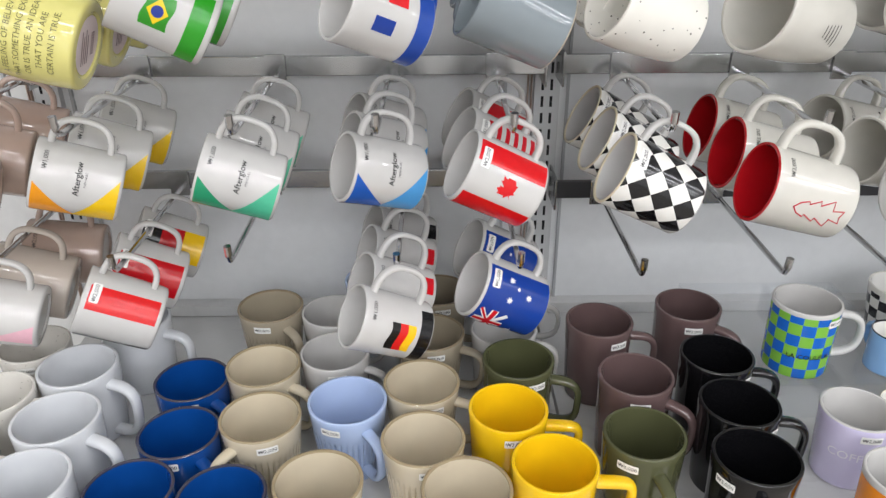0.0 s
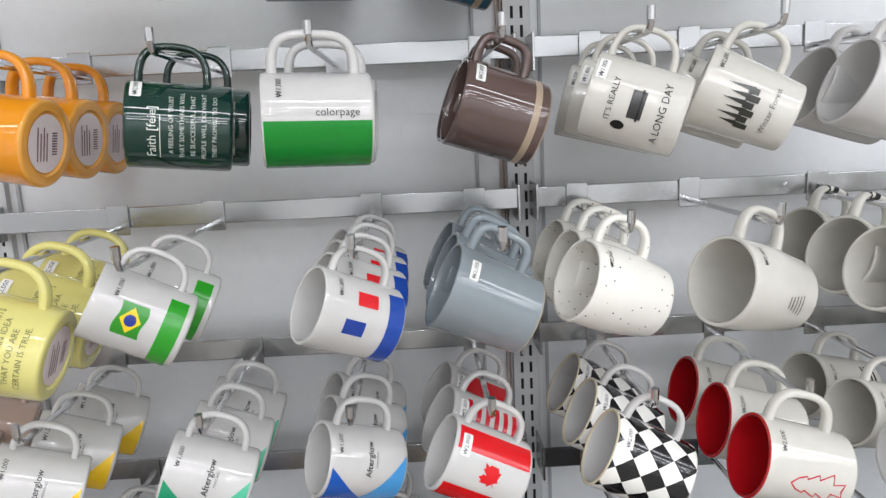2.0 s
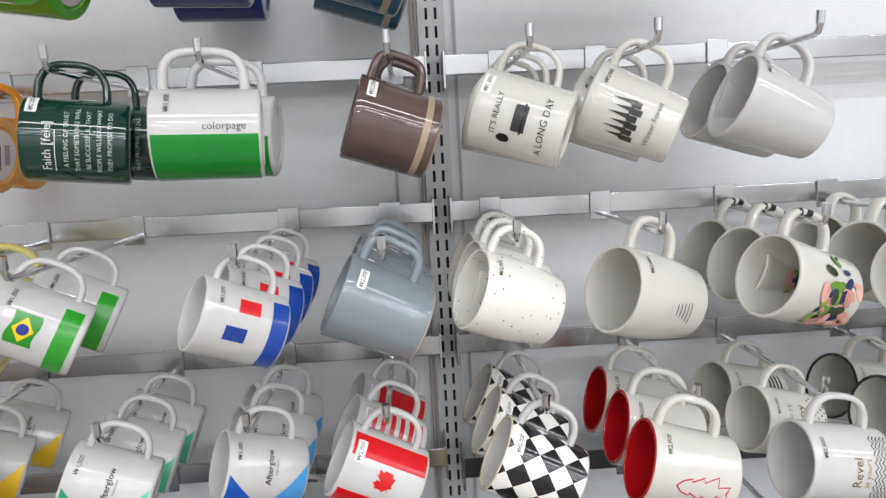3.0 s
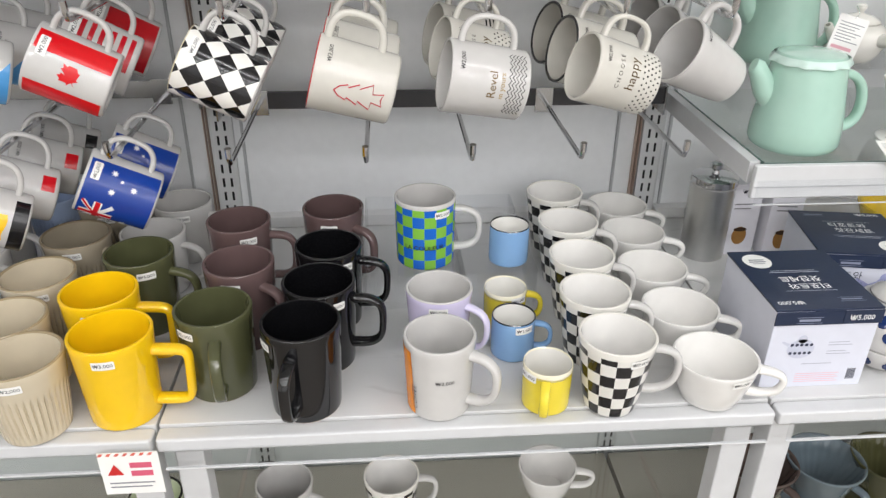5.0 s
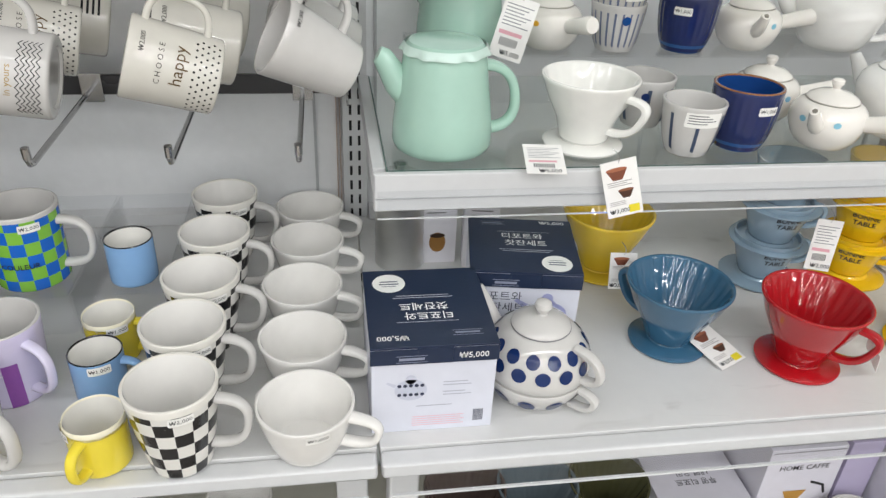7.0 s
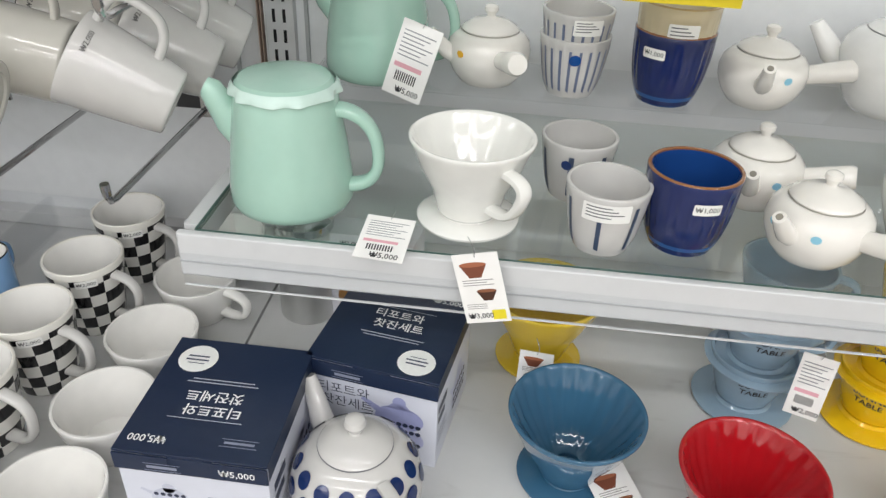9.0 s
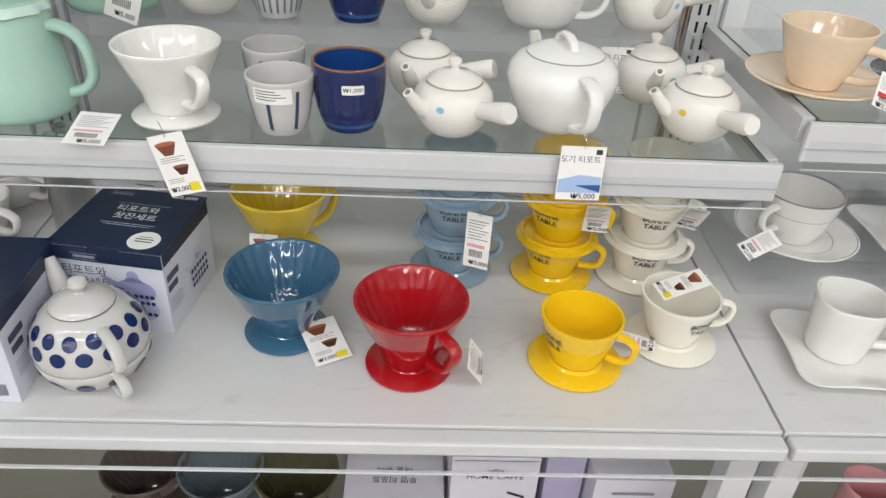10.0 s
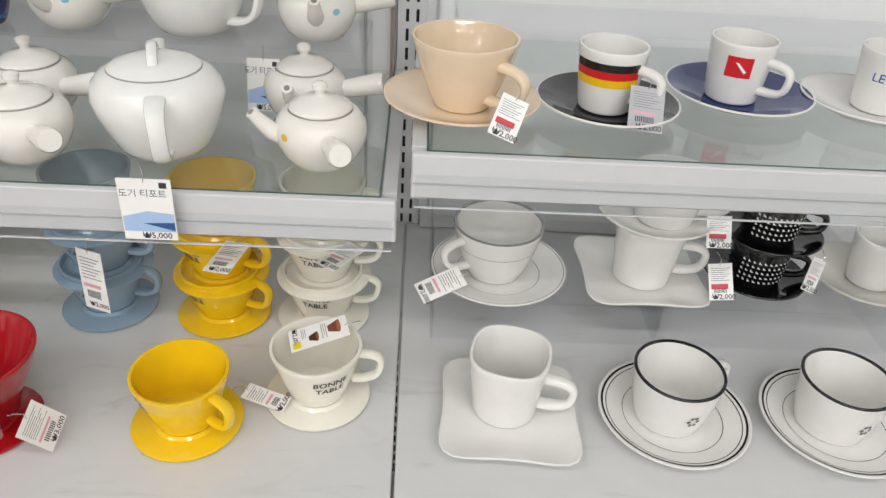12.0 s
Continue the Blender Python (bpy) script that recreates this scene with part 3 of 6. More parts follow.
BRAZIL = porcelain(S1, base_sticker, deco("green_flag", [wavy_flag(-0.008, 0.058, 0.036, 0.028)], "2f8f22", -90, 0.0004), deco("yellow_diamond", [[(-0.022, 0.058), (-0.008, 0.047), (0.006, 0.058), (-0.008, 0.069)]], "f3cf18", -90, 0.0007),
                   deco("blue_disc", [disc(-0.008, 0.058, 0.0062)], "20358f", -90, 0.001), deco("green_band", [rect(-0.115, 0.008, 0.03, 0.028)], "2f9a26", -90), rb=0.042, rt=0.042, h=0.102, handle=handle(reach=0.031))
FRANCE = porcelain(S1, deco("blue_patch", [rect(-0.026, 0.046, -0.010, 0.070)], "1d3d94", -90), deco("red_patch", [rect(0.006, 0.036, 0.022, 0.060)], "d8222a", -90), deco("blue_band", [rect(-0.115, 0.003, 0.03, 0.022)], "1f47a0", -90), rb=0.0415, rt=0.043, h=0.098, handle=handle(reach=0.031))
LONGTEXT = ["A FEELING OF TRUST", "THAT SOMETHING WILL", "BE SUCCESSFUL, THAT", "PEOPLE WILL DO WHAT", "THEY PROMISE TO DO."]
FAITH = make(0.042, 0.0415, 0.098, glaze("12352c"), rimw=0.004, handle=handle(0.25, 0.9, 0.036, 0.007, 0.010, 0.7), decos=[words("Faith [feie]", 0.0115, -95, 0.073, "d9ddd4", 0, -0.008), deco("rule", [rect(-0.034, 0.0655, 0.008, 0.0663)], "d9ddd4", -95)] +
             [words(s, 0.0060, -95, 0.056 - 0.0098 * k, "c9cfc6") for k, s in enumerate(LONGTEXT)] + [tag_price(-40, 0.088, "2,000")], hmat=glaze("0d2a22"))
WHITEGREEN = porcelain(S1, deco("green_field", [rect(-0.078, 0.003, -0.002, HH + 0.002)], "12872a", -90), words("colorpage", 0.0095, -90, 0.032, "333333", -90, 0.005), h=0.096, rb=0.041, rt=0.0415, handle=handle(0.15, 0.9, 0.034, 0.008, 0.012, 0.6))
BROWN = make(0.045, 0.047, 0.094, glaze("5d4c47"), base=glaze("a9967f", 0.4), foot=0.012, wall=0.0045, handle=handle(0.3, 0.88, 0.032, 0.009, 0.013, 0.55), decos=[tag_price(-50, 0.080, "2,000")])
GREYBLUE = make(rb=0.043, rt=0.049, h=0.104, out=glaze("868f94"), base=glaze("c9baa2", 0.4), foot=0.012, wall=0.0045, handle=handle(0.28, 0.88, 0.032, 0.009, 0.013, 0.5), decos=[tag_price(-50, 0.086, "2,000")])
YELLOWCUP = make(rb=0.043, rt=0.043, h=0.10, out=glaze("ddd584"), belly=0.003, wall=0.0045, handle=handle(0.2, 0.85, 0.033, 0.0085, 0.013), decos=[base_sticker, tag_price(-48, 0.088, "2,000")] + [words(s, 0.0075, -95, 0.055 - 0.0095 * k, "7d7a4c") for k, s in enumerate(("A FEELING OF BELIEVING", "THAT SOMETHING EXISTS", "OR IS TRUE. AN IDEA", "THAT YOU ARE", "CERTAIN IS TRUE."))])
CREAMDOT = make(0.040, 0.043, 0.095, glaze("baa396"), wall=0.004, decos=[tag_price(-45, 0.08, "2,000", False)])
BEIGEPLAIN = make(0.040, 0.042, 0.092, glaze("c4b8ac"), decos=[tag_price(-45, 0.08, "2,000", False)])
PINKWHITE = porcelain(S1, deco("pink_block", [[(-0.034, 0.004), (-0.006, 0.004), (-0.034, 0.06)]], "e9b7c4", -92))
ORANGECUP = make(0.041, 0.040, 0.095, glaze("e8951d"), base=glaze("e9a64a"), handle=handle(0.2, 0.88, 0.036, 0.0085, 0.012), decos=[base_sticker])
CHECK = make(0.040, 0.043, 0.095, checked("slanted_check_print", "f1efe9", "17171a", 0.0205, 0.0205, 45), inn=W, rim=glaze("d8cdb0", 0.2), base=W, hmat=W, handle=handle(0.25, 0.88, 0.033), decos=[tag_price(-45, 0.082, "2,000")])
TREE = [(0.0, 0.5), (0.10, 0.40), (0.15, 0.26), (0.10, 0.24), (0.2, 0.05), (0.12, 0.03), (0.25, -0.2), (0.08, -0.22), (0.12, -0.42), (0, -0.38)]
TREE = TREE + [(-x, y) for x, y in TREE[-2:0:-1]]


def outline(name, pts, colour, theta, width, dv=0.0, du=0.0):
    """A closed printed line."""
    def put(root, spec):
        rf = bow(spec)
        path = []
        for u, v in pts + pts[:1]:
            a = radians(theta + spec.get("shift", 0)) + (u + du) / rf(v + dv)
            path.append(((rf(v + dv) + 0.0003) * math.cos(a), (rf(v + dv) + 0.0003) * math.sin(a), v + dv))
        part(name, sweep(path, width, width, 6, flat=1.0), ink(colour, 0.2), root)
    return put


REDIN = make(rb=0.0405, rt=0.0435, h=0.095, out=CR, inn=glaze("b3151d"), rim=glaze("b3151d"), handle=handle(0.25, 0.9, 0.033, 0.008, 0.012), decos=[tag_price(-42, 0.079, "2,000", False), outline("tree_outline", [(0.060 * x, 0.060 * y) for x, y in TREE], "c9243a", -100, 0.0014, 0.038, -0.014)])


def zigzag(v, colour="2b2b2d"):
    pts = []
    n = 18
    for k in range(n + 1):
        pts.append((-0.045 + 0.075 * k / n, v + (0.0018 if k % 2 else -0.0018)))
    return pts + [(u, w + 0.0011) for u, w in reversed(pts)]


REVEL = make(0.041, 0.0425, 0.094, W, handle=handle(0.2, 0.86, 0.032), decos=[tag_price(-50, 0.081, "2,000", False), words("Revel", 0.014, -95, 0.045, "7a6238", 0, -0.008), words("in yours", 0.009, -95, 0.034, "a98b4a", 0, -0.008)] + [deco("zigzag_line", [zigzag(0.008 + 0.0042 * k)], "2b2b2d", -92) for k in range(5)])
HAPPY = make(0.041, 0.0445, 0.095, CR, handle=handle(0.2, 0.86, 0.032), decos=[tag_price(-50, 0.081, "2,000", False), words("C H O O S E", 0.008, -98, 0.062, "44413b"), words("happy", 0.018, -96, 0.044, "5a4420")] +
             [deco("printed_dot", [disc(-0.052 + 0.0078 * k + (0.0039 if r % 2 else 0), 0.006 + 0.0056 * r, 0.0013, 8) for k in range(11)], "232325", -92) for r in range(5)])
DARKRIM = make(0.041, 0.0435, 0.095, CR, rim=glaze("26262a"), rimw=0.0016, decos=[tag_price(-50, 0.081, "2,000", False)])
STRIPED = make(0.041, 0.0435, 0.095, CR, decos=[tag_price(-50, 0.081, "2,000", False)] + [deco("black_bar", [rect(-0.01, 0.012 + 0.006 * k, 0.018, 0.0145 + 0.006 * k)], "232325", -80) for k in range(4)])
CONE = make(0.032, 0.046, 0.098, W, p=0.8, handle=handle(0.3, 0.9, 0.034, 0.008, 0.012, 0.7), decos=[base_sticker, tag_price(-42, 0.085, "2,000", False)])
SPECKLE = make(rb=0.040, rt=0.046, h=0.10, out=speckled("speckled_white_glaze", "efece3", "4a443e", 110, 0.11), belly=0.003, handle=handle(0.3, 0.9, 0.033, 0.008, 0.012, 0.7), decos=[tag_price(-45, 0.086, "2,000", False)])
SCRIPT = make(0.039, 0.047, 0.098, CR, belly=0.003, handle=handle(0.35, 0.9, 0.034, 0.008, 0.012, 0.65), decos=[tag_price(-45, 0.083, "2,000", False)] + [deco("script_line", [zig for zig in [rect(-0.028 + 0.0015 * k, 0.026 + 0.005 * k, -0.006 - 0.001 * k, 0.0272 + 0.005 * k)]], "4b4a48", -92) for k in range(5)])
WHITESTACK = make(0.041, 0.046, 0.095, CR, hmat=CR, handle=handle(0.3, 0.9, 0.033, 0.008, 0.014, 0.7), decos=[])
RELLY = make(0.041, 0.044, 0.098, CR, handle=handle(0.25, 0.9, 0.034), decos=[tag_price(-52, 0.089, "1,000"), words("IT'S REALLY", 0.0085, -94, 0.072, "232323", 0, 0.002), words("A LONG DAY", 0.0105, -96, 0.022, "232323", 0, 0.0)] +
             [deco("scribble", [rect(-0.012, 0.040, 0.016, 0.054)], "3a3a3a", -95), deco("scribble", [rect(-0.014, 0.043, 0.018, 0.045)], "1b1b1b", -95, 0.0008), deco("blot", [disc(-0.022, 0.060, 0.005, 14, 0.007)], "171717", -95)])
FOREST = make(0.036, 0.045, 0.10, CR, handle=handle(0.3, 0.9, 0.034, 0.008, 0.012, 0.7), decos=[tag_price(-45, 0.087, "2,000", False)] + [deco("fir_tree", [[(-0.026 + 0.0075 * k, 0.052 - 0.002 * (k % 3)), (-0.026 + 0.0075 * k + 0.0055, 0.052 - 0.002 * (k % 3)), (-0.0233 + 0.0075 * k, 0.070 + 0.005 * (k % 2))], rect(-0.028 + 0.0075 * k, 0.040 + 0.003 * (k % 2), -0.0215 + 0.0075 * k, 0.0535)], "33342f", -95, 0.0005 + 0.0001 * k) for k in range(6)] + [words("Winter Forest", 0.0085, -95, 0.026, "6c6b66")])
GREENCUP = make(0.042, 0.042, 0.10, glaze("5cab2c"), rimw=0.003, decos=[base_sticker, words("COLORFUL", 0.011, -95, 0.055, "dfe8cf")], handle=handle(0.2, 0.88, 0.035))
NAVYCUP = make(0.042, 0.042, 0.10, glaze("26356f"), rimw=0.003, decos=[words("COLORFUL", 0.011, -95, 0.055, "cfd4e6")], handle=handle(0.2, 0.88, 0.035))
TEALCUP = make(0.043, 0.046, 0.10, glaze("2f5a70"), base=glaze("b7a58c", 0.4), foot=0.012, handle=handle(0.25, 0.88, 0.034))


def flowers(root, spec):
    """A bunch of printed petals and leaves on the wall of a cup."""
    rng = random.Random(5)
    for k in range(64):
        u, v, r = rng.gauss(-0.028, 0.020), rng.uniform(0.006, 0.060), rng.uniform(0.004, 0.0115)
        c = rng.choice(("d99a93", "e8b9ab", "e3aaa0", "2c3554", "3a4468", "6f9440", "93a94b", "57702f", "39402c", "c98d7f"))
        t = rng.uniform(0, 3.1)
        pts = [(u + r * math.cos(a) * math.cos(t) - r * 0.5 * math.sin(a) * math.sin(t), v + r * math.cos(a) * math.sin(t) + r * 0.5 * math.sin(a) * math.cos(t)) for a in [2 * math.pi * i / 10 for i in range(10)]]
        pts = [(p, min(max(q, 0.003), 0.07)) for p, q in pts]
        deco("petal", [pts], c, -92, 0.0004 + 0.00003 * k)(root, spec)


def striped_handle(root, spec):
    for k in (0.35, 0.5, 0.65):
        path = handle_path(spec)
        i = int(k * (len(path) - 1))
        part("black_stripe", sweep(path[i:i + 2], 0.0088, 0.0122, 12), ink("202022"), root)


FLORAL = make(0.040, 0.046, 0.098, CR, handle=handle(0.3, 0.9, 0.034, 0.008, 0.012, 0.7), decos=[flowers, striped_handle])

# ---- cups on the hooks: (shape, name label, hook x, rail z, arm places, yaw, tilt, first hook tip) ----
CONE1 = dict(CONE)
for spec, f in ((BRAZIL, 0.915), (FRANCE, 0.856), (GREYBLUE, 0.93), (SPECKLE, 0.99), (SCRIPT, 1.055), (REDIN, 1.03), (HAPPY, 0.91), (FAITH, 1.02), (WHITEGREEN, 1.08), (CONE, 0.95), (CONE1, 1.08),
                (FOREST, 1.02), (YELLOWCUP, 1.02), (WHITESTACK, 1.04), (FLORAL, 1.03), (ORANGECUP, 1.08), (GREENCUP, 1.08), (NAVYCUP, 1.08), (TEALCUP, 1.08), (CREAMDOT, 1.06), (BEIGEPLAIN, 1.06)):
    spec["size"] = f
Y3 = (0.800, 0.898, 0.995)
F3 = (0.735, 0.833, 0.931)
ROW = [
    # rail R3, bay 1
    (-0.375, R3, 0.77, [(afterglow("ee9a17", "f0c414"), y, 19, 21) for y in (0.807, 0.90, 0.995)], "white porcelain mug with orange and yellow corners"),
    (-0.192, R3, 0.77, [(afterglow("2f9b6e", "53bd96"), y, 7, 20) for y in (0.809, 0.895, 0.98)], "white porcelain mug with green corners"),
    (-0.039, R3, 0.77, [(afterglow("1857b5", "4f9ddb"), y, 26, 18) for y in (0.826, 0.905, 0.985)], "white porcelain mug with blue corners"),
    (0.107, R3, 0.77, [(CANADA, 0.795, 9, 28), (USA, 0.89, 12, 28), (CHINA, 0.98, 12, 27)], "white porcelain mug with a red flag print"),
    (-0.53, R3, 0.77, [(CREAMDOT, y, 15, 16) for y in Y3], "pale pinkish beige glazed mug"),
    # rail R4, bay 1
    (-0.348, R4[0], 0.77, [(POLAND, 0.80, 12, 27), (REDWHITE, 0.89, 15, 27), (GERMAN3, 0.98, 15, 27)], "white porcelain mug with a red flag print"),
    (-0.219, R4[0], 0.775, [], ""),
    (-0.022, R4[0], 0.77, [(GERMAN, 0.763, 20, 26), (JAPAN, 0.85, 20, 24), (JAPAN, 0.93, 20, 22), (KOREA, 1.005, 22, 20)], "small white porcelain mug with a flag print"),
    (0.121, R4[0], 0.77, [(AUSTRALIA, 0.825, 12, 28), (AUSTRALIA, 0.92, 12, 27)], "blue and white porcelain mug with a starred flag print"),
    (-0.50, R4[0], 0.77, [(PINKWHITE, 0.79, 10, 18), (BEIGEPLAIN, 0.875, 10, 18), (CREAMDOT, 0.96, 10, 8)], "pale beige and pink glazed mug"),
    # rail R2, bay 1
    (-0.350, R2, 0.70, [(YELLOWCUP, y, 4, 18) for y in F3], "pale yellow glazed mug with grey lettering"),
    (-0.226, R2, 0.70, [(BRAZIL, 0.774, 18, 28), (BRAZIL, 0.86, 14, 27)], "white porcelain mug with a green flag print"),
    (-0.020, R2, 0.70, [(FRANCE, y, 27, 22) for y in (0.72, 0.80, 0.88, 0.96)], "white porcelain mug with blue and red patches"),
    (0.116, R2, 0.70, [(GREYBLUE, y, 7, 25) for y in (0.785, 0.865, 0.955)], "grey-blue glazed mug with a bare clay foot"),
    # rail R2, bay 2
    (0.252, R2, 0.77, [(SPECKLE, y, 14, 20) for y in (0.825, 0.91, 1.0)], "white speckled mug"),
    (0.403, R2, 0.77, [(SCRIPT, 0.831, 20, 17)], "cream mug with lines of handwriting"),
    (0.576, R2, 0.77, [(FLORAL, y, 19, 18) for y in (0.826, 0.91, 1.0)], "cream mug with a printed bunch of flowers and a striped handle"),
    (0.72, R2, 0.77, [(WHITESTACK, y, 22, 16) for y in Y3], "plain cream mug"),
    (0.85, R2, 0.77, [(WHITESTACK, y, 22, 14) for y in Y3[:2]], "plain cream mug"),
    # rail R3, bay 2
    (0.276, R3, 0.77, [(CHECK, y, 0, 28) for y in (0.785, 0.885, 0.985)], "black and white checked mug with a gold rim"),
    (0.419, R3, 0.77, [(REDIN, y, 2, 15) for y in (0.770, 0.87, 0.97)], "white mug with a red inside and a red tree outline"),
    (0.570, R3, 0.77, [(REVEL, 0.748, 4, 10), (HAPPY, 0.86, 14, 14), (STRIPED, 0.965, 14, 14)], "white mug with printed lettering and pattern"),
    (0.732, R3, 0.77, [(HAPPY, 0.748, 8, 18), (DARKRIM, 0.86, 12, 14), (DARKRIM, 0.955, 12, 14)], "cream mug with lettering and black dots"),
    (0.872, R3, 0.77, [(CONE, 0.810, 10, 28), (CONE, 0.90, 14, 26), (CONE, 0.985, 14, 26)], "plain white tapered mug"),
    # rail R4, bay 2: bare hooks
    *[(x, R4[1], 0.77, [], "") for x in (0.26, 0.428, 0.562, 0.703, 0.838)],
    # rail R1
    (-0.375, R1, 0.77, [(ORANGECUP, 0.81, -6, 8), (ORANGECUP, 0.905, -6, 8), (ORANGECUP, 0.99, -6, 8)], "orange glazed mug"),
    (-0.200, R1, 0.77, [(FAITH, 0.814, 15, 7), (FAITH, 0.90, 12, 6)], "dark green mug with grey lettering"),
    (-0.053, R1, 0.77, [(WHITEGREEN, 0.775, 9, 3), (WHITEGREEN, 0.865, 2, 3)], "white mug with a green lower half"),
    (0.130, R1, 0.77, [(BROWN, 0.852, 7, 20), (BROWN, 0.935, 8, 19)], "brown glazed mug with a bare clay foot"),
    (0.272, R1, 0.77, [(RELLY, y, -16, 17) for y in (0.815, 0.89, 0.965)], "cream mug with black lettering and a scribbled picture"),
    (0.401, R1, 0.77, [(FOREST, y, -20, 24) for y in (0.841, 0.93)], "cream mug with a printed forest"),
    (0.566, R1, 0.77, [(CONE1, y, 2, 25) for y in (0.855, 0.94)], "plain white tapered mug"),
    # rail R0, only its lowest cups come into view
    (-0.41, R0, 0.77, [(ORANGECUP, y, -15, 4) for y in Y3[:2]], "yellow orange glazed mug"),
    (-0.272, R0, 0.77, [(GREENCUP, y, -10, 10) for y in Y3[:2]], "bright green glazed mug with white lettering"),
    (-0.080, R0, 0.77, [(NAVYCUP, y, 0, 2) for y in Y3], "navy blue glazed mug with white lettering"),
    (0.105, R0, 0.77, [(TEALCUP, y, 10, 18) for y in Y3], "teal glazed mug with a bare clay foot"),
    (0.30, R0, 0.77, [(WHITESTACK, y, 20, 10) for y in Y3[:2]], "plain cream mug"),
    (0.42, R0, 0.77, [(SPECKLE, y, 20, 14) for y in Y3[:2]], "white speckled mug"),
    (0.53, R0, 0.77, [(SPECKLE, y, 20, 14) for y in Y3[:2]], "white speckled mug"),
]
# where an arm stands off the middle of its cups' handles
ARM_X = {(0.419, R3): 0.435, (0.570, R3): 0.575, (0.732, R3): 0.738}
for hx, hz, tip, cups, lab in ROW:
    hook(ARM_X.get((hx, hz), hx - 0.004 if cups else hx), hz, tip, 0.013 if cups else 0.004)
    rng = random.Random(int(hx * 1000) + int(hz * 1000))
    turned = {R0: 0, R1: 4, R2: 14}.get(hz, 24)
    for spec, y, yaw, tilt in cups:
        spec = {**spec, "shift": turned}
        cup("mug", lab if len(lab.split()) > 8 else lab + " hanging on a hook", spec, "mug", "hanging mugs", hang(spec, hx, y, hz, yaw + rng.uniform(-2, 2), tilt + rng.uniform(-1.5, 1.5), rng.uniform(-3, 3)))


# ---- cups standing on the shelf ----
def stand(spec, name, label, x, y, turn, z=DECK, group="standing mugs", won="3,000", lab=None, category="mug"):
    """A standing cup; turn: the way its handle points, in degrees from +x. lab: the world angle of its sticker."""
    root = cup(name, label, spec, category, group, pose(x, y, z, 0, 0, turn))
    if won:
        price(root, spec, radians((-75 if lab is None else lab) - turn), spec["h"] * 0.86, won)
    return root


# W raised towards white: fill light the lamps don't give, put into the colour
W_LIT = glaze("e9e7e3")
TALL = dict(rb=0.0405, rt=0.0455, h=0.118, wall=0.0042)
BLACK = make(**TALL, out=glaze("101012"), base=glaze("b9ab97", 0.5), foot=0.005, handle=handle(0.24, 0.80, 0.037, 0.009, 0.013, 0.6))
MAROON = make(**TALL, out=glaze("63504f"), base=glaze("b9ab97", 0.5), foot=0.004, handle=handle(0.24, 0.80, 0.036, 0.009, 0.013, 0.6))
OLIVE = make(**{**TALL, "h": 0.113}, out=glaze("505238"), base=glaze("b9ab97", 0.5), foot=0.004, handle=handle(0.22, 0.78, 0.036, 0.009, 0.013, 0.6))
YELLOW = make(0.040, 0.046, 0.112, glaze("f3c512"), wall=0.004, handle=handle(0.16, 0.78, 0.040, 0.010, 0.013, 0.28))
BEIGE = make(0.036, 0.0475, 0.10, glaze("cdc1a9"), rim=glaze("a29274"), p=0.85, wall=0.004, ribs=(38, 0.06, 0.04, 0.66), steps=16, handle=handle(0.22, 0.8, 0.034, 0.008, 0.012, 0.65))
BEIGEDARK = make(0.036, 0.0475, 0.10, glaze("aba08c"), rim=glaze("93836a"), p=0.85, wall=0.004, ribs=(38, 0.06, 0.04, 0.66), steps=16, handle=handle(0.22, 0.8, 0.034, 0.008, 0.012, 0.65))
PALEBLUE = make(0.036, 0.0475, 0.10, glaze("adbfe0"), p=0.85, wall=0.004, ribs=(38, 0.06, 0.04, 0.66), steps=16, handle=handle(0.22, 0.8, 0.034, 0.008, 0.012, 0.65))
BLUEBOWL = make(0.040, 0.047, 0.085, glaze("0e4690"), rim=glaze("454452"), rimw=0.0012, belly=0.002, handle=handle(0.2, 0.8, 0.033, 0.009, 0.013))
WHITETALL = make(0.043, 0.049, 0.105, glaze("d8dadd"), belly=0.001, wall=0.0042, handle=handle(0.14, 0.82, 0.036, 0.010, 0.014, 0.6))
SPECKTALL = make(0.040, 0.046, 0.10, speckled("fine_speckle_glaze", "dedad2", "6a5f55", 150, 0.09), handle=handle(reach=0.026))
WHITEMID = make(0.040, 0.046, 0.095, W, handle=handle(0.2, 0.8, 0.034))
CHECKCOLOUR = make(0.0415, 0.0435, 0.10, checked("blue_green_check_print", "83c046", "2268c9", 0.0171, 0.0167), inn=W, rim=W, hmat=W, rimw=0.006, handle=handle(0.2, 0.8, 0.036, 0.0085, 0.012))
LILAC = make(0.037, 0.043, 0.095, glaze("d3cbe8"), inn=W, rim=W, hmat=glaze("dcd6ee"), handle=handle(0.2, 0.82, 0.032))
ORANGESIDE = make(0.037, 0.042, 0.10, W, handle=handle(0.2, 0.82, 0.034, 0.009, 0.013))
CHECKCUP = make(0.030, 0.0455, 0.10, checked("straight_check_print", "e6e4de", "17171a", 0.0192, 0.0165), inn=W_LIT, rim=glaze("e4e1d9"), rimw=0.022, hmat=W, p=0.8, handle=handle(0.26, 0.84, 0.034, 0.008, 0.011))
SOUP = make(0.029, 0.0505, 0.060, W_LIT, p=0.55, handle=handle(0.3, 0.85, 0.034, 0.008, 0.012, 0.7))
ENAMELB = make(0.0285, 0.0285, 0.058, glaze("86afdc"), inn=glaze("eceae4"), rim=glaze("17171b"), rimw=0.0014, wall=0.0018, handle=handle(0.2, 0.8, 0.021, 0.006, 0.009))
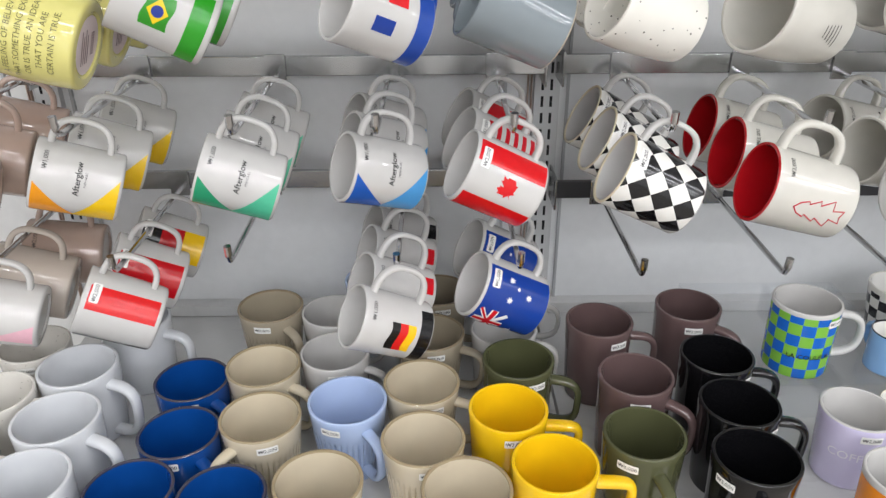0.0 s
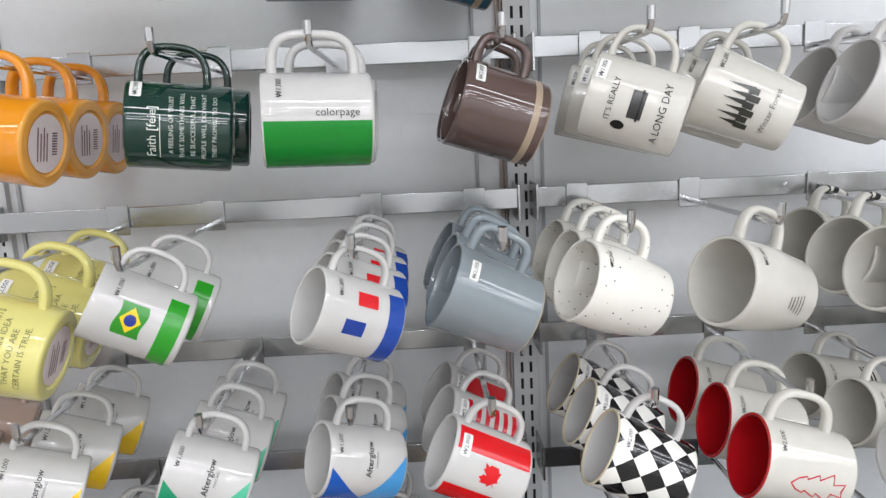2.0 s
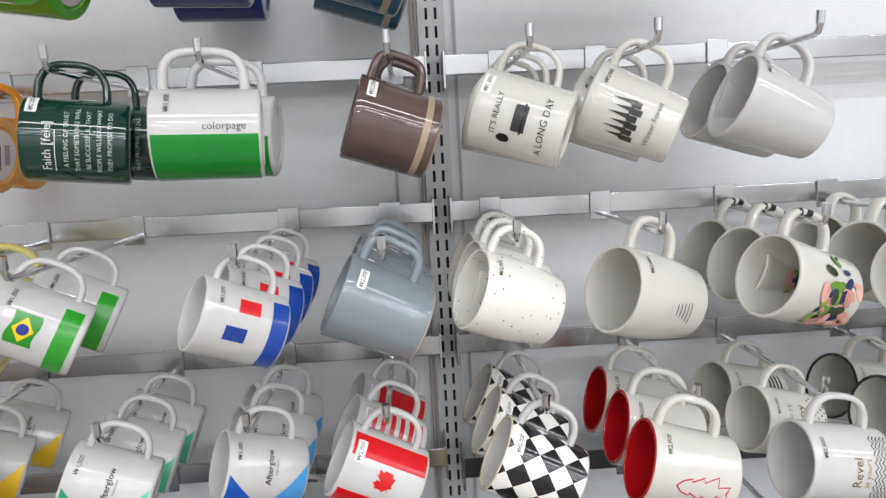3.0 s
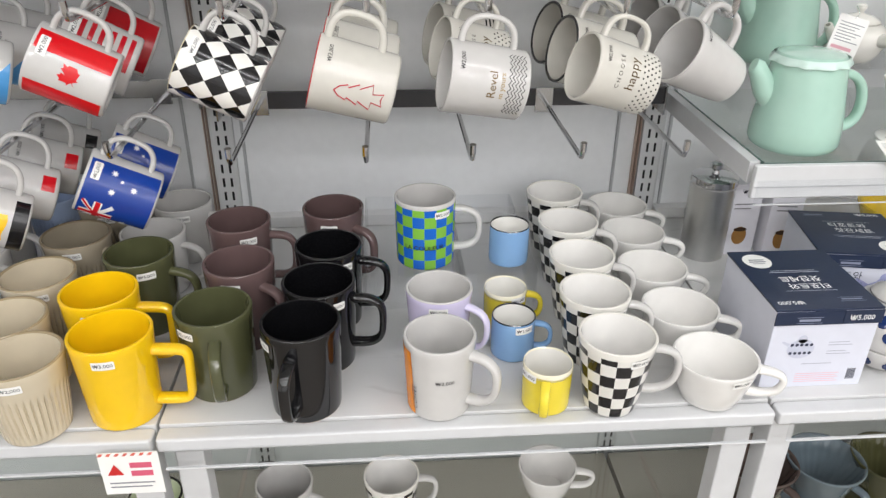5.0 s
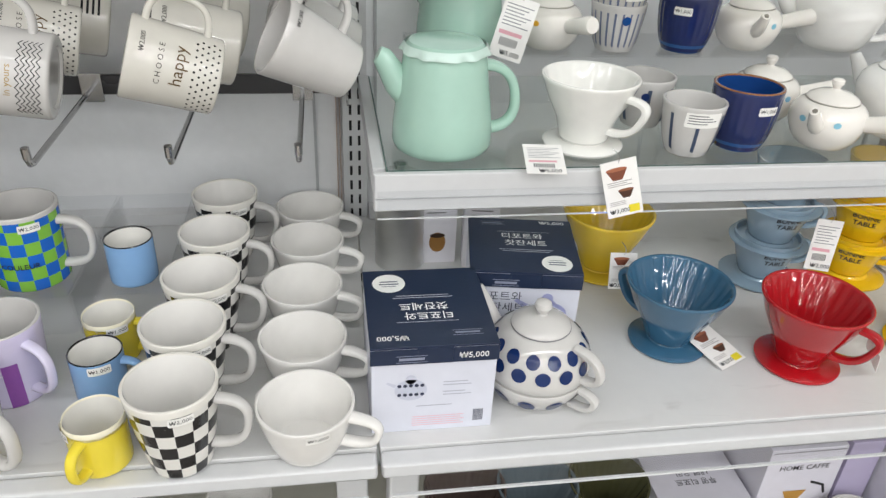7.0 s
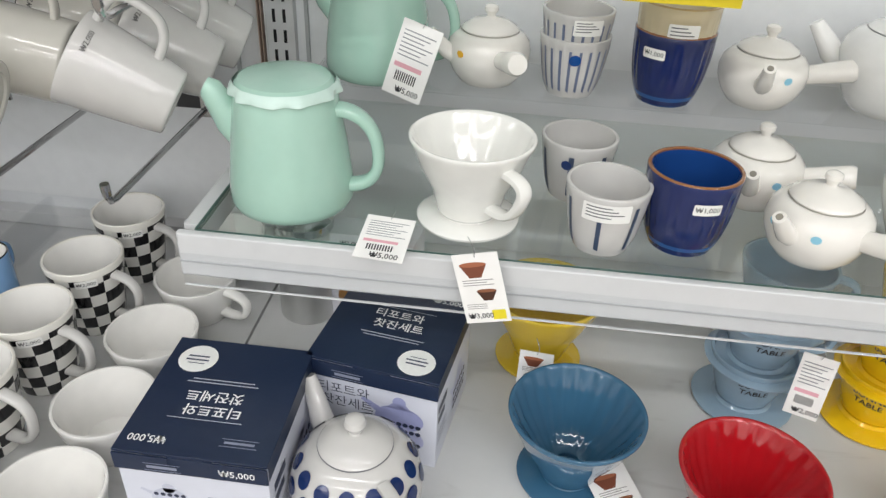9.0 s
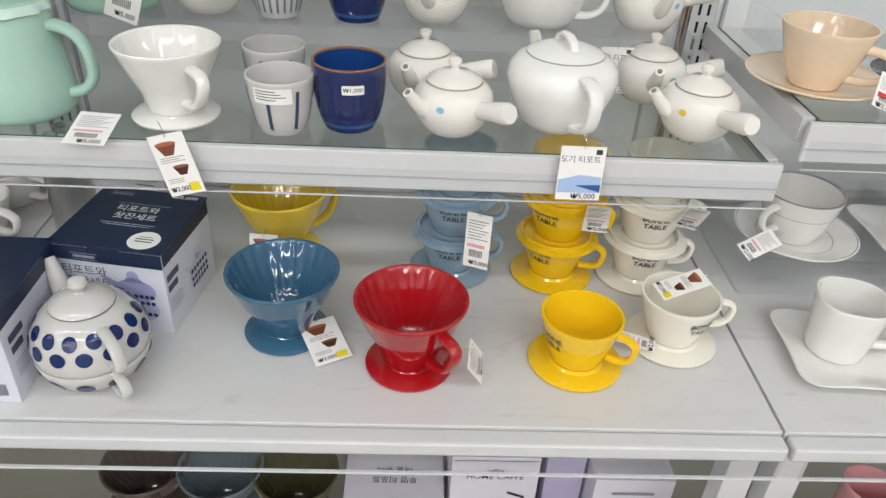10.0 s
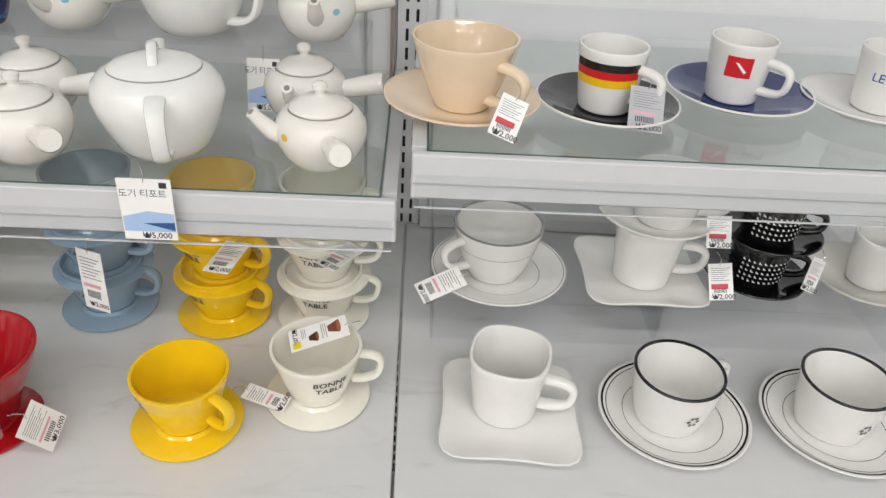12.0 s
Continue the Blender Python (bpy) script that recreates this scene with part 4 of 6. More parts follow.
ENAMELY = make(0.0285, 0.0295, 0.060, glaze("ead53f"), inn=glaze("eceae4"), rim=glaze("efe9d0"), rimw=0.009, wall=0.0018, handle=handle(0.2, 0.8, 0.021, 0.007, 0.010))

STAND = [
    (BLACK, "tall black glazed mug", 0.352, 0.602, -100, "3,000", -150), (BLACK, "tall black glazed mug", 0.366, 0.690, -8, "3,000", -60), (BLACK, "tall black glazed mug", 0.372, 0.785, -8, "3,000", -60),
    (MAROON, "tall brown-mauve glazed mug", 0.240, 0.868, -5, "3,000", -65), (MAROON, "tall brown-mauve glazed mug", 0.260, 0.745, -40, "3,000", -95), (MAROON, "tall brown-mauve glazed mug", 0.372, 0.905, -40, "3,000", -95),
    (OLIVE, "tall olive green glazed mug", 0.246, 0.645, -80, "3,000", -125), (OLIVE, "tall olive green glazed mug", 0.122, 0.787, -15, "3,000", -65),
    (YELLOW, "tall bright yellow mug with a square handle", 0.142, 0.602, -4, "3,000", -85), (YELLOW, "tall bright yellow mug with a square handle", 0.101, 0.692, -4, "3,000", -85),
    (BEIGE, "beige ribbed stoneware mug", -0.203, 0.797, -30, "2,000", -80), (BEIGE, "beige ribbed stoneware mug", -0.186, 0.696, -125, "2,000", -70),
    (BEIGE, "beige ribbed stoneware mug", -0.105, 0.592, -150, "2,000", -80), (BEIGE, "beige ribbed stoneware mug", 0.000, 0.759, -20, "2,000", -70), (BEIGE, "beige ribbed stoneware mug", 0.003, 0.656, -20, "2,000", -80), (BEIGE, "beige ribbed stoneware mug", 0.049, 0.579, -160, "2,000", -80),
    (BEIGEDARK, "beige ribbed stoneware mug", -0.222, 0.943, -50, "2,000", -95), (BEIGEDARK, "beige ribbed stoneware mug", 0.020, 0.985, -20, "2,000", -80), (BEIGEDARK, "beige ribbed stoneware mug", 0.010, 0.870, -20, "2,000", -80),
    (PALEBLUE, "pale blue ribbed stoneware mug", -0.088, 0.724, -55, "2,000", -110), (PALEBLUE, "pale blue ribbed stoneware mug", -0.075, 1.02, -20, "2,000", -90),
    (WHITEMID, "plain white mug", -0.116, 0.833, -20, "2,000", -80), (WHITEMID, "plain white mug", -0.130, 0.935, -20, "2,000", -80), (WHITEMID, "plain white mug", 0.112, 0.885, -15, "2,000", -80), (WHITEMID, "plain white mug", 0.130, 0.99, -15, "2,000", -80),
    (BLUEBOWL, "deep blue glazed mug", -0.294, 0.789, -40, "2,000", -80), (BLUEBOWL, "deep blue glazed mug", -0.280, 0.688, -45, "2,000", -90), (BLUEBOWL, "deep blue glazed mug", -0.306, 0.598, -25, "2,000", -80), (BLUEBOWL, "deep blue glazed mug", -0.206, 0.588, -20, "2,000", -80),
    (WHITETALL, "white mug with a thick handle", -0.437, 0.794, -20, "", 0), (WHITETALL, "white mug with a thick handle", -0.419, 0.692, -22, "3,000", -100), (WHITETALL, "white mug with a thick handle", -0.410, 0.592, -20, "", 0), (WHITETALL, "white mug with a thick handle", -0.405, 0.905, -15, "", 0),
    (SPECKTALL, "white speckled mug", -0.520, 0.850, 0, "3,000", -80), (SPECKTALL, "white speckled mug", -0.518, 0.743, 0, "3,000", -80), (SPECKTALL, "white speckled mug", -0.513, 0.642, 0, "3,000", -80),
    (LILAC, "pale lilac mug", 0.516, 0.704, -35, "2,000", -95), (ORANGESIDE, "white mug with an orange side", 0.509, 0.592, -30, "", 0),
    (ENAMELB, "small blue enamel mug with a black rim", 0.612, 0.690, -10, "1,000", -70), (ENAMELY, "small yellow enamel mug", 0.611, 0.757, -5, "1,000", -60), (ENAMELY, "small yellow enamel mug", 0.636, 0.585, -105, "1,000", -150),
    (CHECKCUP, "tapered mug with black and white checks", 0.723, 0.985, -15, "2,000", -60), (CHECKCUP, "tapered mug with black and white checks", 0.721, 0.876, -15, "2,000", -60), (CHECKCUP, "tapered mug with black and white checks", 0.717, 0.772, -15, "2,000", -60),
    (CHECKCUP, "tapered mug with black and white checks", 0.711, 0.676, -15, "2,000", -60), (CHECKCUP, "tapered mug with black and white checks", 0.713, 0.580, -12, "2,000", -70),
    *[(SOUP, "wide white soup cup", x, y, -22, "1,000" if k == 4 else "", -75) for k, (x, y) in enumerate(((0.840, 1.015), (0.837, 0.915), (0.832, 0.803), (0.834, 0.694), (0.838, 0.585)))],
]
for spec, lab, x, y, turn, won, ang in STAND:
    root = stand(spec, "mug", lab + " standing on the shelf", x, y, turn, won=won, lab=ang)
    if spec is ORANGESIDE:
        part("orange_panel", wrap(flat_polys([rect(-0.02, 0.004, 0.02, 0.092)]), bow(spec), radians(-172 - turn), 0.0005), ink("e98a12"), root)
        part("lettering", wrap(text_bm("COFFEE", 0.010, 90, (0.0, 0.03)), bow(spec), radians(-140 - turn), 0.0006), ink("555555"), root)
        price(root, spec, radians(-85 - turn), 0.058, "2,000", sticker=False)
    if spec is LILAC:
        part("purple_stripe", wrap(flat_polys([rect(-0.008, 0.002, 0.008, 0.06)]), bow(spec), radians(-65 - turn), 0.0005), ink("8d4fa3"), root)
        part("lettering", wrap(text_bm("COFFEE", 0.016, 0, (0.0, 0.052)), bow(spec), radians(-115 - turn), 0.0006), ink("f0edf5"), root)


def riser(x0, x1, y0, y1, z0, z1, label):
    """A clear acrylic bench: a top sheet, two ends and a front sheet."""
    root = thing("acrylic_riser", label, "display riser", pose(0, 0, 0), "acrylic risers")
    part("top_sheet", box_bm(x0, x1, y0, y1, z1 - 0.003, z1, 0.0006), M_ACRYL, root)
    part("front_sheet", box_bm(x0 + 0.003, x1 - 0.003, y0, y0 + 0.003, z0, z1 - 0.0032, 0.0006), M_ACRYL, root)
    for x in (x0, x1 - 0.0029):
        part("end_sheet", box_bm(x, x + 0.0029, y0 + 0.0032, y1, z0, z1 - 0.0032, 0.0006), M_ACRYL, root)
    return root


riser(0.415, 0.555, 0.80, 1.07, DECK, DECK + 0.058, "clear acrylic display riser on the shelf")
riser(0.558, 0.665, 0.80, 1.07, DECK, DECK + 0.058, "clear acrylic display riser on the shelf")
r = stand(CHECKCOLOUR, "mug", "mug with blue and green checks on a clear riser", 0.506, 0.848, -5, DECK + 0.0585, won="2,000", lab=-60)
part("lettering", wrap(text_bm("LA COULEUR", 0.0095, 0, (0, 0.036), 0.01), bow(CHECKCOLOUR), radians(-95 + 5), 0.0008), M_INK, r)
stand(ENAMELB, "mug", "small pale blue enamel mug on a clear riser", 0.626, 0.835, 95, DECK + 0.0585, won="")


# ---- glass shelves of the next bays ----
def glass_shelf(xa, xb, z, label):
    root = thing("glass_shelf", label, "shelf", pose(0, 0, 0), "glass shelves")
    part("pane", box_bm(xa + 0.0225, xb - 0.0230, 0.7436, WALL - 0.01, z - 0.006, z, 0.0008), M_GLASS, root)
    part("front_lip", box_bm(xa + 0.006, xb - 0.006, 0.733, 0.7415, z - 0.045, z + 0.001, 0.0025), M_STEEL, root)
    part("glass_edge", box_bm(xa + 0.021, xb - 0.021, 0.7418, 0.7432, z - 0.0062, z + 0.0006), M_GLASSEDGE, root, "dark green polished glass edge")
    for px in (xa + 0.0205, xb - 0.0225):
        part("glass_edge", box_bm(px, px + 0.0014, 0.744, WALL - 0.012, z - 0.0062, z + 0.0006), M_GLASSEDGE, root, "dark green polished glass edge")
    part("lip_groove", box_bm(xa + 0.008, xb - 0.008, 0.7318, 0.7335, z - 0.029, z - 0.0275), M_GREYTRIM, root)
    part("price_strip", box_bm(xa + 0.010, xb - 0.010, 0.7285, 0.7305, z - 0.051, z - 0.018, 0.0006), M_STRIP, root, "clear plastic price strip")
    part("strip_bead", box_bm(xa + 0.010, xb - 0.010, 0.7280, 0.7310, z - 0.0520, z - 0.0511, 0.0003), M_STEEL, root)
    for px in (xa + 0.006, xb - 0.0205):
        part("side_arm", box_bm(px, px + 0.0145, 0.752, WALL - 0.002, z - 0.03, z - 0.0005, 0.001), M_STEEL, root)
    return root


glass_shelf(UPRIGHTS[2], UPRIGHTS[3], GLASS3, "glass shelf with a white front edge")
glass_shelf(UPRIGHTS[3], UPRIGHTS[4], GLASS4, "glass shelf with a white front edge")
up3 = glass_shelf(UPRIGHTS[2], UPRIGHTS[3], 1.40, "glass shelf with a white front edge")
RZ3, RZ4 = GLASS3 + 0.067, GLASS4 + 0.05
riser(0.98, 1.80, 0.953, 1.066, GLASS3, RZ3, "long clear acrylic display riser on a glass shelf")
riser(1.90, 2.70, 0.955, 1.06, GLASS4, RZ4, "long clear acrylic display riser on a glass shelf")
riser(1.885, 2.16, 0.822, 1.06, DECK, DECK + 0.061, "clear acrylic display riser on the shelf")
riser(2.165, 2.45, 0.822, 1.06, DECK, DECK + 0.061, "clear acrylic display riser on the shelf")


# ---- teapots ----
def pot_body(root, prof, mat, name="body", segs=44):
    return part(name, lathe(prof, segs), mat, root, sharp=50)


def kyusu(x, y, z, turn, dot, label="small white side-handled teapot"):
    """A small round teapot: the handle sticks out along local x, the spout at right angles to it."""
    root = thing("teapot", label, "teapot", pose(x, y, z, 0, 0, turn), "small teapots")
    m = glaze("efebe4")
    prof = [(0, 0.001), (0.026, 0.001), (0.028, 0), (0.031, 0.002), (0.039, 0.012), (0.0445, 0.026), (0.0455, 0.036), (0.043, 0.046), (0.037, 0.053), (0.0315, 0.0555), (0.0312, 0.0545), (0.030, 0.053), (0, 0.0525)]
    pot_body(root, prof, m)
    lid = part("lid", lathe([(0, 0.056), (0.030, 0.056), (0.0308, 0.0575), (0.029, 0.0605), (0.018, 0.0665), (0.006, 0.069), (0.0045, 0.0705), (0.0052, 0.073), (0.0075, 0.0765), (0.0072, 0.0805), (0.004, 0.0825), (0, 0.083)]), m, root)
    part("lid_line", lathe([(0.0304, 0.0558), (0.0311, 0.0559), (0.0311, 0.0561), (0.0304, 0.0562)]), ink("bdb8ac"), lid)
    part("handle", sweep([(0.040, 0, 0.035), (0.053, 0, 0.038), (0.068, 0, 0.042), (0.084, 0, 0.046), (0.088, 0, 0.047)], 0.024, 0.024, 16, taper=lambda s: 0.78 + 0.3 * s if s < 0.95 else 0.85, flat=1.0), m, root)
    spout = part("spout", sweep([(0, -0.036, 0.030), (0, -0.048, 0.036), (0, -0.058, 0.047), (0, -0.066, 0.057)], 0.018, 0.018, 14, taper=lambda s: 1.15 - 0.5 * s, flat=1.0), m, root)
    # the spout is solid; a grey disc paints the shade of its opening
    part("spout_hole_shade", sweep([(0, -0.0656, 0.0565), (0, -0.0664, 0.0577)], 0.0062, 0.0062, 10, flat=1.0), ink("8d887e"), spout)
    rf = lambda v: 0.0455 + 0.0006
    for k, c in enumerate(dot):
        bm = flat_polys([disc(0, 0.038, 0.0045, 14, 0.0038)])
        part("printed_dot", wrap(bm, rf, radians(-60 - 52 * k), -0.0004), ink(c), root)
    return root


def loop(reach, z0, z1, r0, r1, e=0.75, n=18):
    pts = []
    for k in range(n + 1):
        a = -math.pi / 2 + math.pi * k / n
        s = math.copysign(abs(math.sin(a)) ** e, math.sin(a))
        f = (s + 1) / 2
        pts.append((r0 + (r1 - r0) * f + reach * max(math.cos(a), 0) ** e, 0, (z0 + z1) / 2 + (z1 - z0) / 2 * s))
    return pts


def white_teapot(x, y, z, turn, group="white teapots"):
    root = thing("teapot", "large white porcelain teapot with a looped handle", "teapot", pose(x, y, z, 0, 0, turn) @ Matrix.Diagonal((1, 1, 0.86, 1)), group)
    m = glaze("f2f1ee")
    pot_body(root, [(0, 0.001), (0.034, 0.001), (0.036, 0), (0.040, 0.002), (0.047, 0.012), (0.054, 0.030), (0.061, 0.052), (0.0635, 0.068), (0.060, 0.083), (0.052, 0.093), (0.0445, 0.097), (0.044, 0.0955), (0.042, 0.094), (0, 0.094)], m)
    lid = part("lid", lathe([(0, 0.0975), (0.043, 0.0975), (0.0436, 0.0985), (0.038, 0.103), (0.022, 0.108), (0, 0.110)]), m, root)
    part("lid_line", lathe([(0.0432, 0.0973), (0.0443, 0.0974), (0.0443, 0.0976), (0.0432, 0.0977)]), ink("b9b9b7"), lid)
    part("lid_handle", sweep([(-0.021, 0, 0.106), (-0.017, 0, 0.115), (-0.007, 0, 0.120), (0.007, 0, 0.120), (0.017, 0, 0.115), (0.021, 0, 0.106)], 0.008, 0.010, 12), m, lid)
    part("handle", sweep(loop(0.034, 0.018, 0.084, 0.046, 0.057, 0.7), 0.009, 0.016, 12, taper=lambda s: 1 + 0.25 * (2 * s - 1) ** 2), m, root)
    part("spout", sweep([(-0.050, 0, 0.045), (-0.068, 0, 0.058), (-0.080, 0, 0.076), (-0.092, 0, 0.092)], 0.026, 0.022, 14, taper=lambda s: 1.2 - 0.6 * s, flat=1.0), m, root)
    return root


def mint_teapot(x, y, z, turn):
    root = thing("teapot", "tall pale mint green teapot with a film-wrapped lid", "teapot", pose(x, y, z, 0, 0, turn) @ Matrix.Diagonal((1.02, 1.02, 0.98, 1)), "mint teapots")
    m = glaze("aacebe")
    pot_body(root, [(0, 0.001), (0.048, 0.001), (0.051, 0), (0.055, 0.003), (0.0575, 0.010), (0.0565, 0.03), (0.053, 0.06), (0.0485, 0.09), (0.0455, 0.112), (0.0440, 0.116), (0.0415, 0.116), (0.041, 0.113), (0, 0.113)], m)
    lid = part("lid", lathe([(0, 0.117), (0.040, 0.117), (0.0435, 0.1185), (0.0435, 0.1215), (0.040, 0.1255), (0.025, 0.1285), (0, 0.1295)]), m, root)
    bm = lathe([(0.0445, 0.1235), (0.0475, 0.1195), (0.0488, 0.1145), (0.0482, 0.1140), (0.0468, 0.1190), (0.0440, 0.1230)], 72, lambda a, i: 1 + (0.035 * math.sin(11 * a) + 0.02 * math.sin(17 * a + 1)) * (1 if i in (2, 3) else 0.2))
    part("film_skirt", bm, surface("crinkled_film", (0.60, 0.77, 0.70), 0.2, 0.08, 40, 0.2, 120), lid, "crinkled clear film round the lid")
    part("handle", sweep(loop(0.034, 0.022, 0.098, 0.052, 0.044, 0.85), 0.011, 0.016, 14, taper=lambda s: 1 + 0.2 * (2 * s - 1) ** 2), m, root)
    part("spout", sweep([(-0.040, 0, 0.066), (-0.052, 0, 0.078), (-0.060, 0, 0.093), (-0.069, 0, 0.108), (-0.073, 0, 0.110)], 0.030, 0.026, 14, taper=lambda s: 1.25 - 0.65 * s, flat=1.0), m, root)
    return root


mint_teapot(1.002, 0.815, GLASS3, 0)
mint_teapot(1.050, 1.003, RZ3, 0)
kyusu(1.482, 0.803, GLASS3, -50, ["8ec8dd", "8ec8dd"])
kyusu(1.450, 0.900, GLASS3, -20, ["8fc4e0"])
kyusu(1.765, 0.814, GLASS3, -72, ["f0c63c", "eaa7b4"])
kyusu(1.735, 0.922, GLASS3, -8, ["8ec8dd"])
white_teapot(1.606, 0.830, GLASS3, -75)
kyusu(1.172, 1.000, RZ3, -68, ["f0b73c"])
kyusu(1.462, 1.000, RZ3, -12, ["8ec8dd"])
white_teapot(1.600, 1.003, RZ3, -20)
kyusu(1.740, 1.000, RZ3, 5, ["8ec8dd"])


# ---- cups without handles ----
def tea_cup(x, y, z, spec, label):
    return cup("tea_cup", label, spec, "cup", "handleless tea cups", pose(x, y, z))


def fluted(colour, inside, rim):
    return dict(rb=0.023, rt=0.0412, h=0.077, p=0.36, belly=0.0015, out=glaze(colour), inn=glaze(inside), rim=glaze(rim), base=glaze("2d5a96"), foot=0.009, ribs=(26, 0.03, 0.3, 0.82), steps=16, round=0.003)


def stripes(count, colour, width):
    def put(root, spec):
        for k in range(count):
            th = 360 / count * k
            bm = flat_polys([[(-width / 2, 0.010), (width / 2, 0.008), (width / 2, 0.054), (-width / 2, 0.054)]])
            bmesh.ops.bisect_plane(bm, geom=bm.verts[:] + bm.edges[:] + bm.faces[:], plane_co=(0, 0.02, 0), plane_no=(0, 1, 0))
            bmesh.ops.bisect_plane(bm, geom=bm.verts[:] + bm.edges[:] + bm.faces[:], plane_co=(0, 0.038, 0), plane_no=(0, 1, 0))
            part("painted_stripe", wrap(bm, bow(spec), radians(th), 0.0006), ink(colour, 0.3), root)
    return put


def paper_label(theta, v, w, h, bars=4, tint="f4f3ef"):
    """A printed paper label whose small print cannot be read."""
    def put(root, spec):
        rf = bow(spec)
        lab = part("paper_label", wrap(flat_polys([rounded(0, v, w, h)]), rf, radians(theta), 0.0009), M_PAPER, root, "white paper label with small print")
        for k in range(bars):
            part("print_line", wrap(flat_polys([rect(-w * 0.42, v + h * 0.3 - k * h * 0.18, w * (0.1 + 0.25 * ((k * 7) % 3) / 2), v + h * 0.36 - k * h * 0.18)]), rf, radians(theta), 0.0012), ink("77777a"), lab)
    return put


def spot(theta, v, r, colour):
    return deco("round_sticker", [disc(0, v, r)], colour, theta, 0.001)


NAVY = fluted("1f2c5e", "1c4382", "8a5a34")
THIN = dict(rb=0.020, rt=0.0375, h=0.064, p=0.40, out=W, steps=14, round=0.003)
tea_cup(1.294, 0.786, GLASS3, {**THIN, "decos": [stripes(7, "3b4a63", 0.004), paper_label(-95, 0.050, 0.042, 0.018)]}, "white tea cup with dark blue stripes and a paper label")
tea_cup(1.272, 0.880, GLASS3, {**THIN, "decos": [stripes(7, "3b4a63", 0.005), spot(-110, 0.045, 0.005, "23386f")]}, "white tea cup with dark blue stripes")
tea_cup(1.367, 0.802, GLASS3, {**NAVY, "decos": [tag_price(-80, 0.056, "1,000")]}, "deep blue fluted tea cup with a brown rim")
tea_cup(1.262, 0.985, RZ3, {**THIN, "decos": [stripes(22, "69738c", 0.0028), spot(-90, 0.045, 0.006, "1f4d8f")]}, "white tea cup with fine grey-blue stripes")
tea_cup(1.262, 0.985, RZ3 + 0.026, {**THIN, "decos": [stripes(22, "69738c", 0.0028), paper_label(-75, 0.052, 0.03, 0.016)]}, "white tea cup with fine grey-blue stripes, stacked in another")
tea_cup(1.362, 0.985, RZ3, {**NAVY, "decos": [tag_price(-125, 0.058, "1,000")]}, "deep blue fluted tea cup with a brown rim")
tea_cup(1.362, 0.985, RZ3 + 0.028, {**fluted("cdbfa0", "d8ccb2", "b99f72"), "decos": [paper_label(-90, 0.052, 0.03, 0.020)]}, "beige fluted tea cup, stacked in a blue one")


# ---- coffee drippers ----
def dripper(x, y, z, turn, colour, label, r=0.062, h=0.10, plate=0.050, flutes=24):
    root = thing("coffee_dripper", label, "coffee dripper", pose(x, y, z, 0, 0, turn), "coffee drippers")
    m = glaze(colour)
    part("plate", lathe([(0, 0.012), (plate * 0.5, 0.012), (plate * 0.55, 0.008), (plate * 0.95, 0.0065), (plate, 0.0048), (plate * 0.99, 0.0025), (plate * 0.93, 0.0012), (plate * 0.6, 0.0), (0, 0.0)]), m, root)
    zb = 0.0105
    prof = [(0.014, zb), (0.028, zb), (0.030, zb + 0.003), (r * 0.62, h * 0.42), (r * 0.84, h * 0.70), (r * 0.97, h * 0.93), (r * 1.0, h * 0.97), (r * 1.0, h * 0.992), (r * 0.985, h), (r * 0.955, h * 0.997), (r * 0.93, h * 0.965), (r * 0.78, h * 0.70), (r * 0.54, h * 0.42), (0.022, zb + 0.008), (0.014, zb + 0.006), (0.014, zb)]
    part("cone", lathe(prof, flutes * 4, lambda a, i: 1 - 0.04 * max(0.0, math.cos(a * flutes)) ** 0.6 if 10 <= i <= 12 else 1), m, root, sharp=60)
    part("handle", sweep(loop(0.030, h * 0.30, h * 0.80, r * 0.52, r * 0.88, 0.7), 0.009, 0.014, 12), m, root)
    return root


def table_dripper(x, y, z, turn, colour, label, face=-100):
    """A small wedge dripper on its own plate, with lettering on the wall."""
    root = thing("coffee_dripper", label, "coffee dripper", pose(x, y, z, 0, 0, turn), "small lettered drippers")
    m = glaze(colour)
    spec = dict(rb=0.028, rt=0.048, h=0.062, p=0.75, out=m)
    part("plate", lathe([(0, 0.010), (0.030, 0.010), (0.033, 0.007), (0.052, 0.0065), (0.0555, 0.0045), (0.055, 0.0025), (0.05, 0.001), (0.032, 0), (0, 0)]), m, root)
    body = part("cone", lathe(cup_profile({**spec, "wall": 0.0042})), m, root, sharp=50)
    body.location = (0, 0, 0.0102)
    part("handle", sweep(loop(0.026, 0.028, 0.062, 0.037, 0.044, 0.7), 0.008, 0.011, 12), m, root)
    if face is not None:
        for s, v in (("BONNE", 0.044), ("TABLE", 0.033)):
            t = part("lettering", wrap(text_bm(s, 0.0105, 0, (0, v), 0.015), bow(spec), radians(face - turn), 0.0008), M_INK, root)
            t.location = (0, 0, 0.0102)
    return root


dripper(1.172, 0.808, GLASS3, -48, "f0efea", "white ceramic coffee dripper on a plate", 0.057, 0.086, 0.048, 14)
dripper(1.293, 0.722, DECK, 125, "38627f", "slate blue ceramic coffee dripper on a plate", 0.0655, 0.092, 0.050)
dripper(1.442, 0.668, DECK, -52, "a9131c", "red ceramic coffee dripper on a plate", 0.0635, 0.097, 0.051)
dripper(1.262, 0.900, DECK, 30, "e6c53c", "yellow ceramic coffee dripper on a plate", 0.0655, 0.10, 0.051)
BT = "small {} ceramic dripper with black lettering"
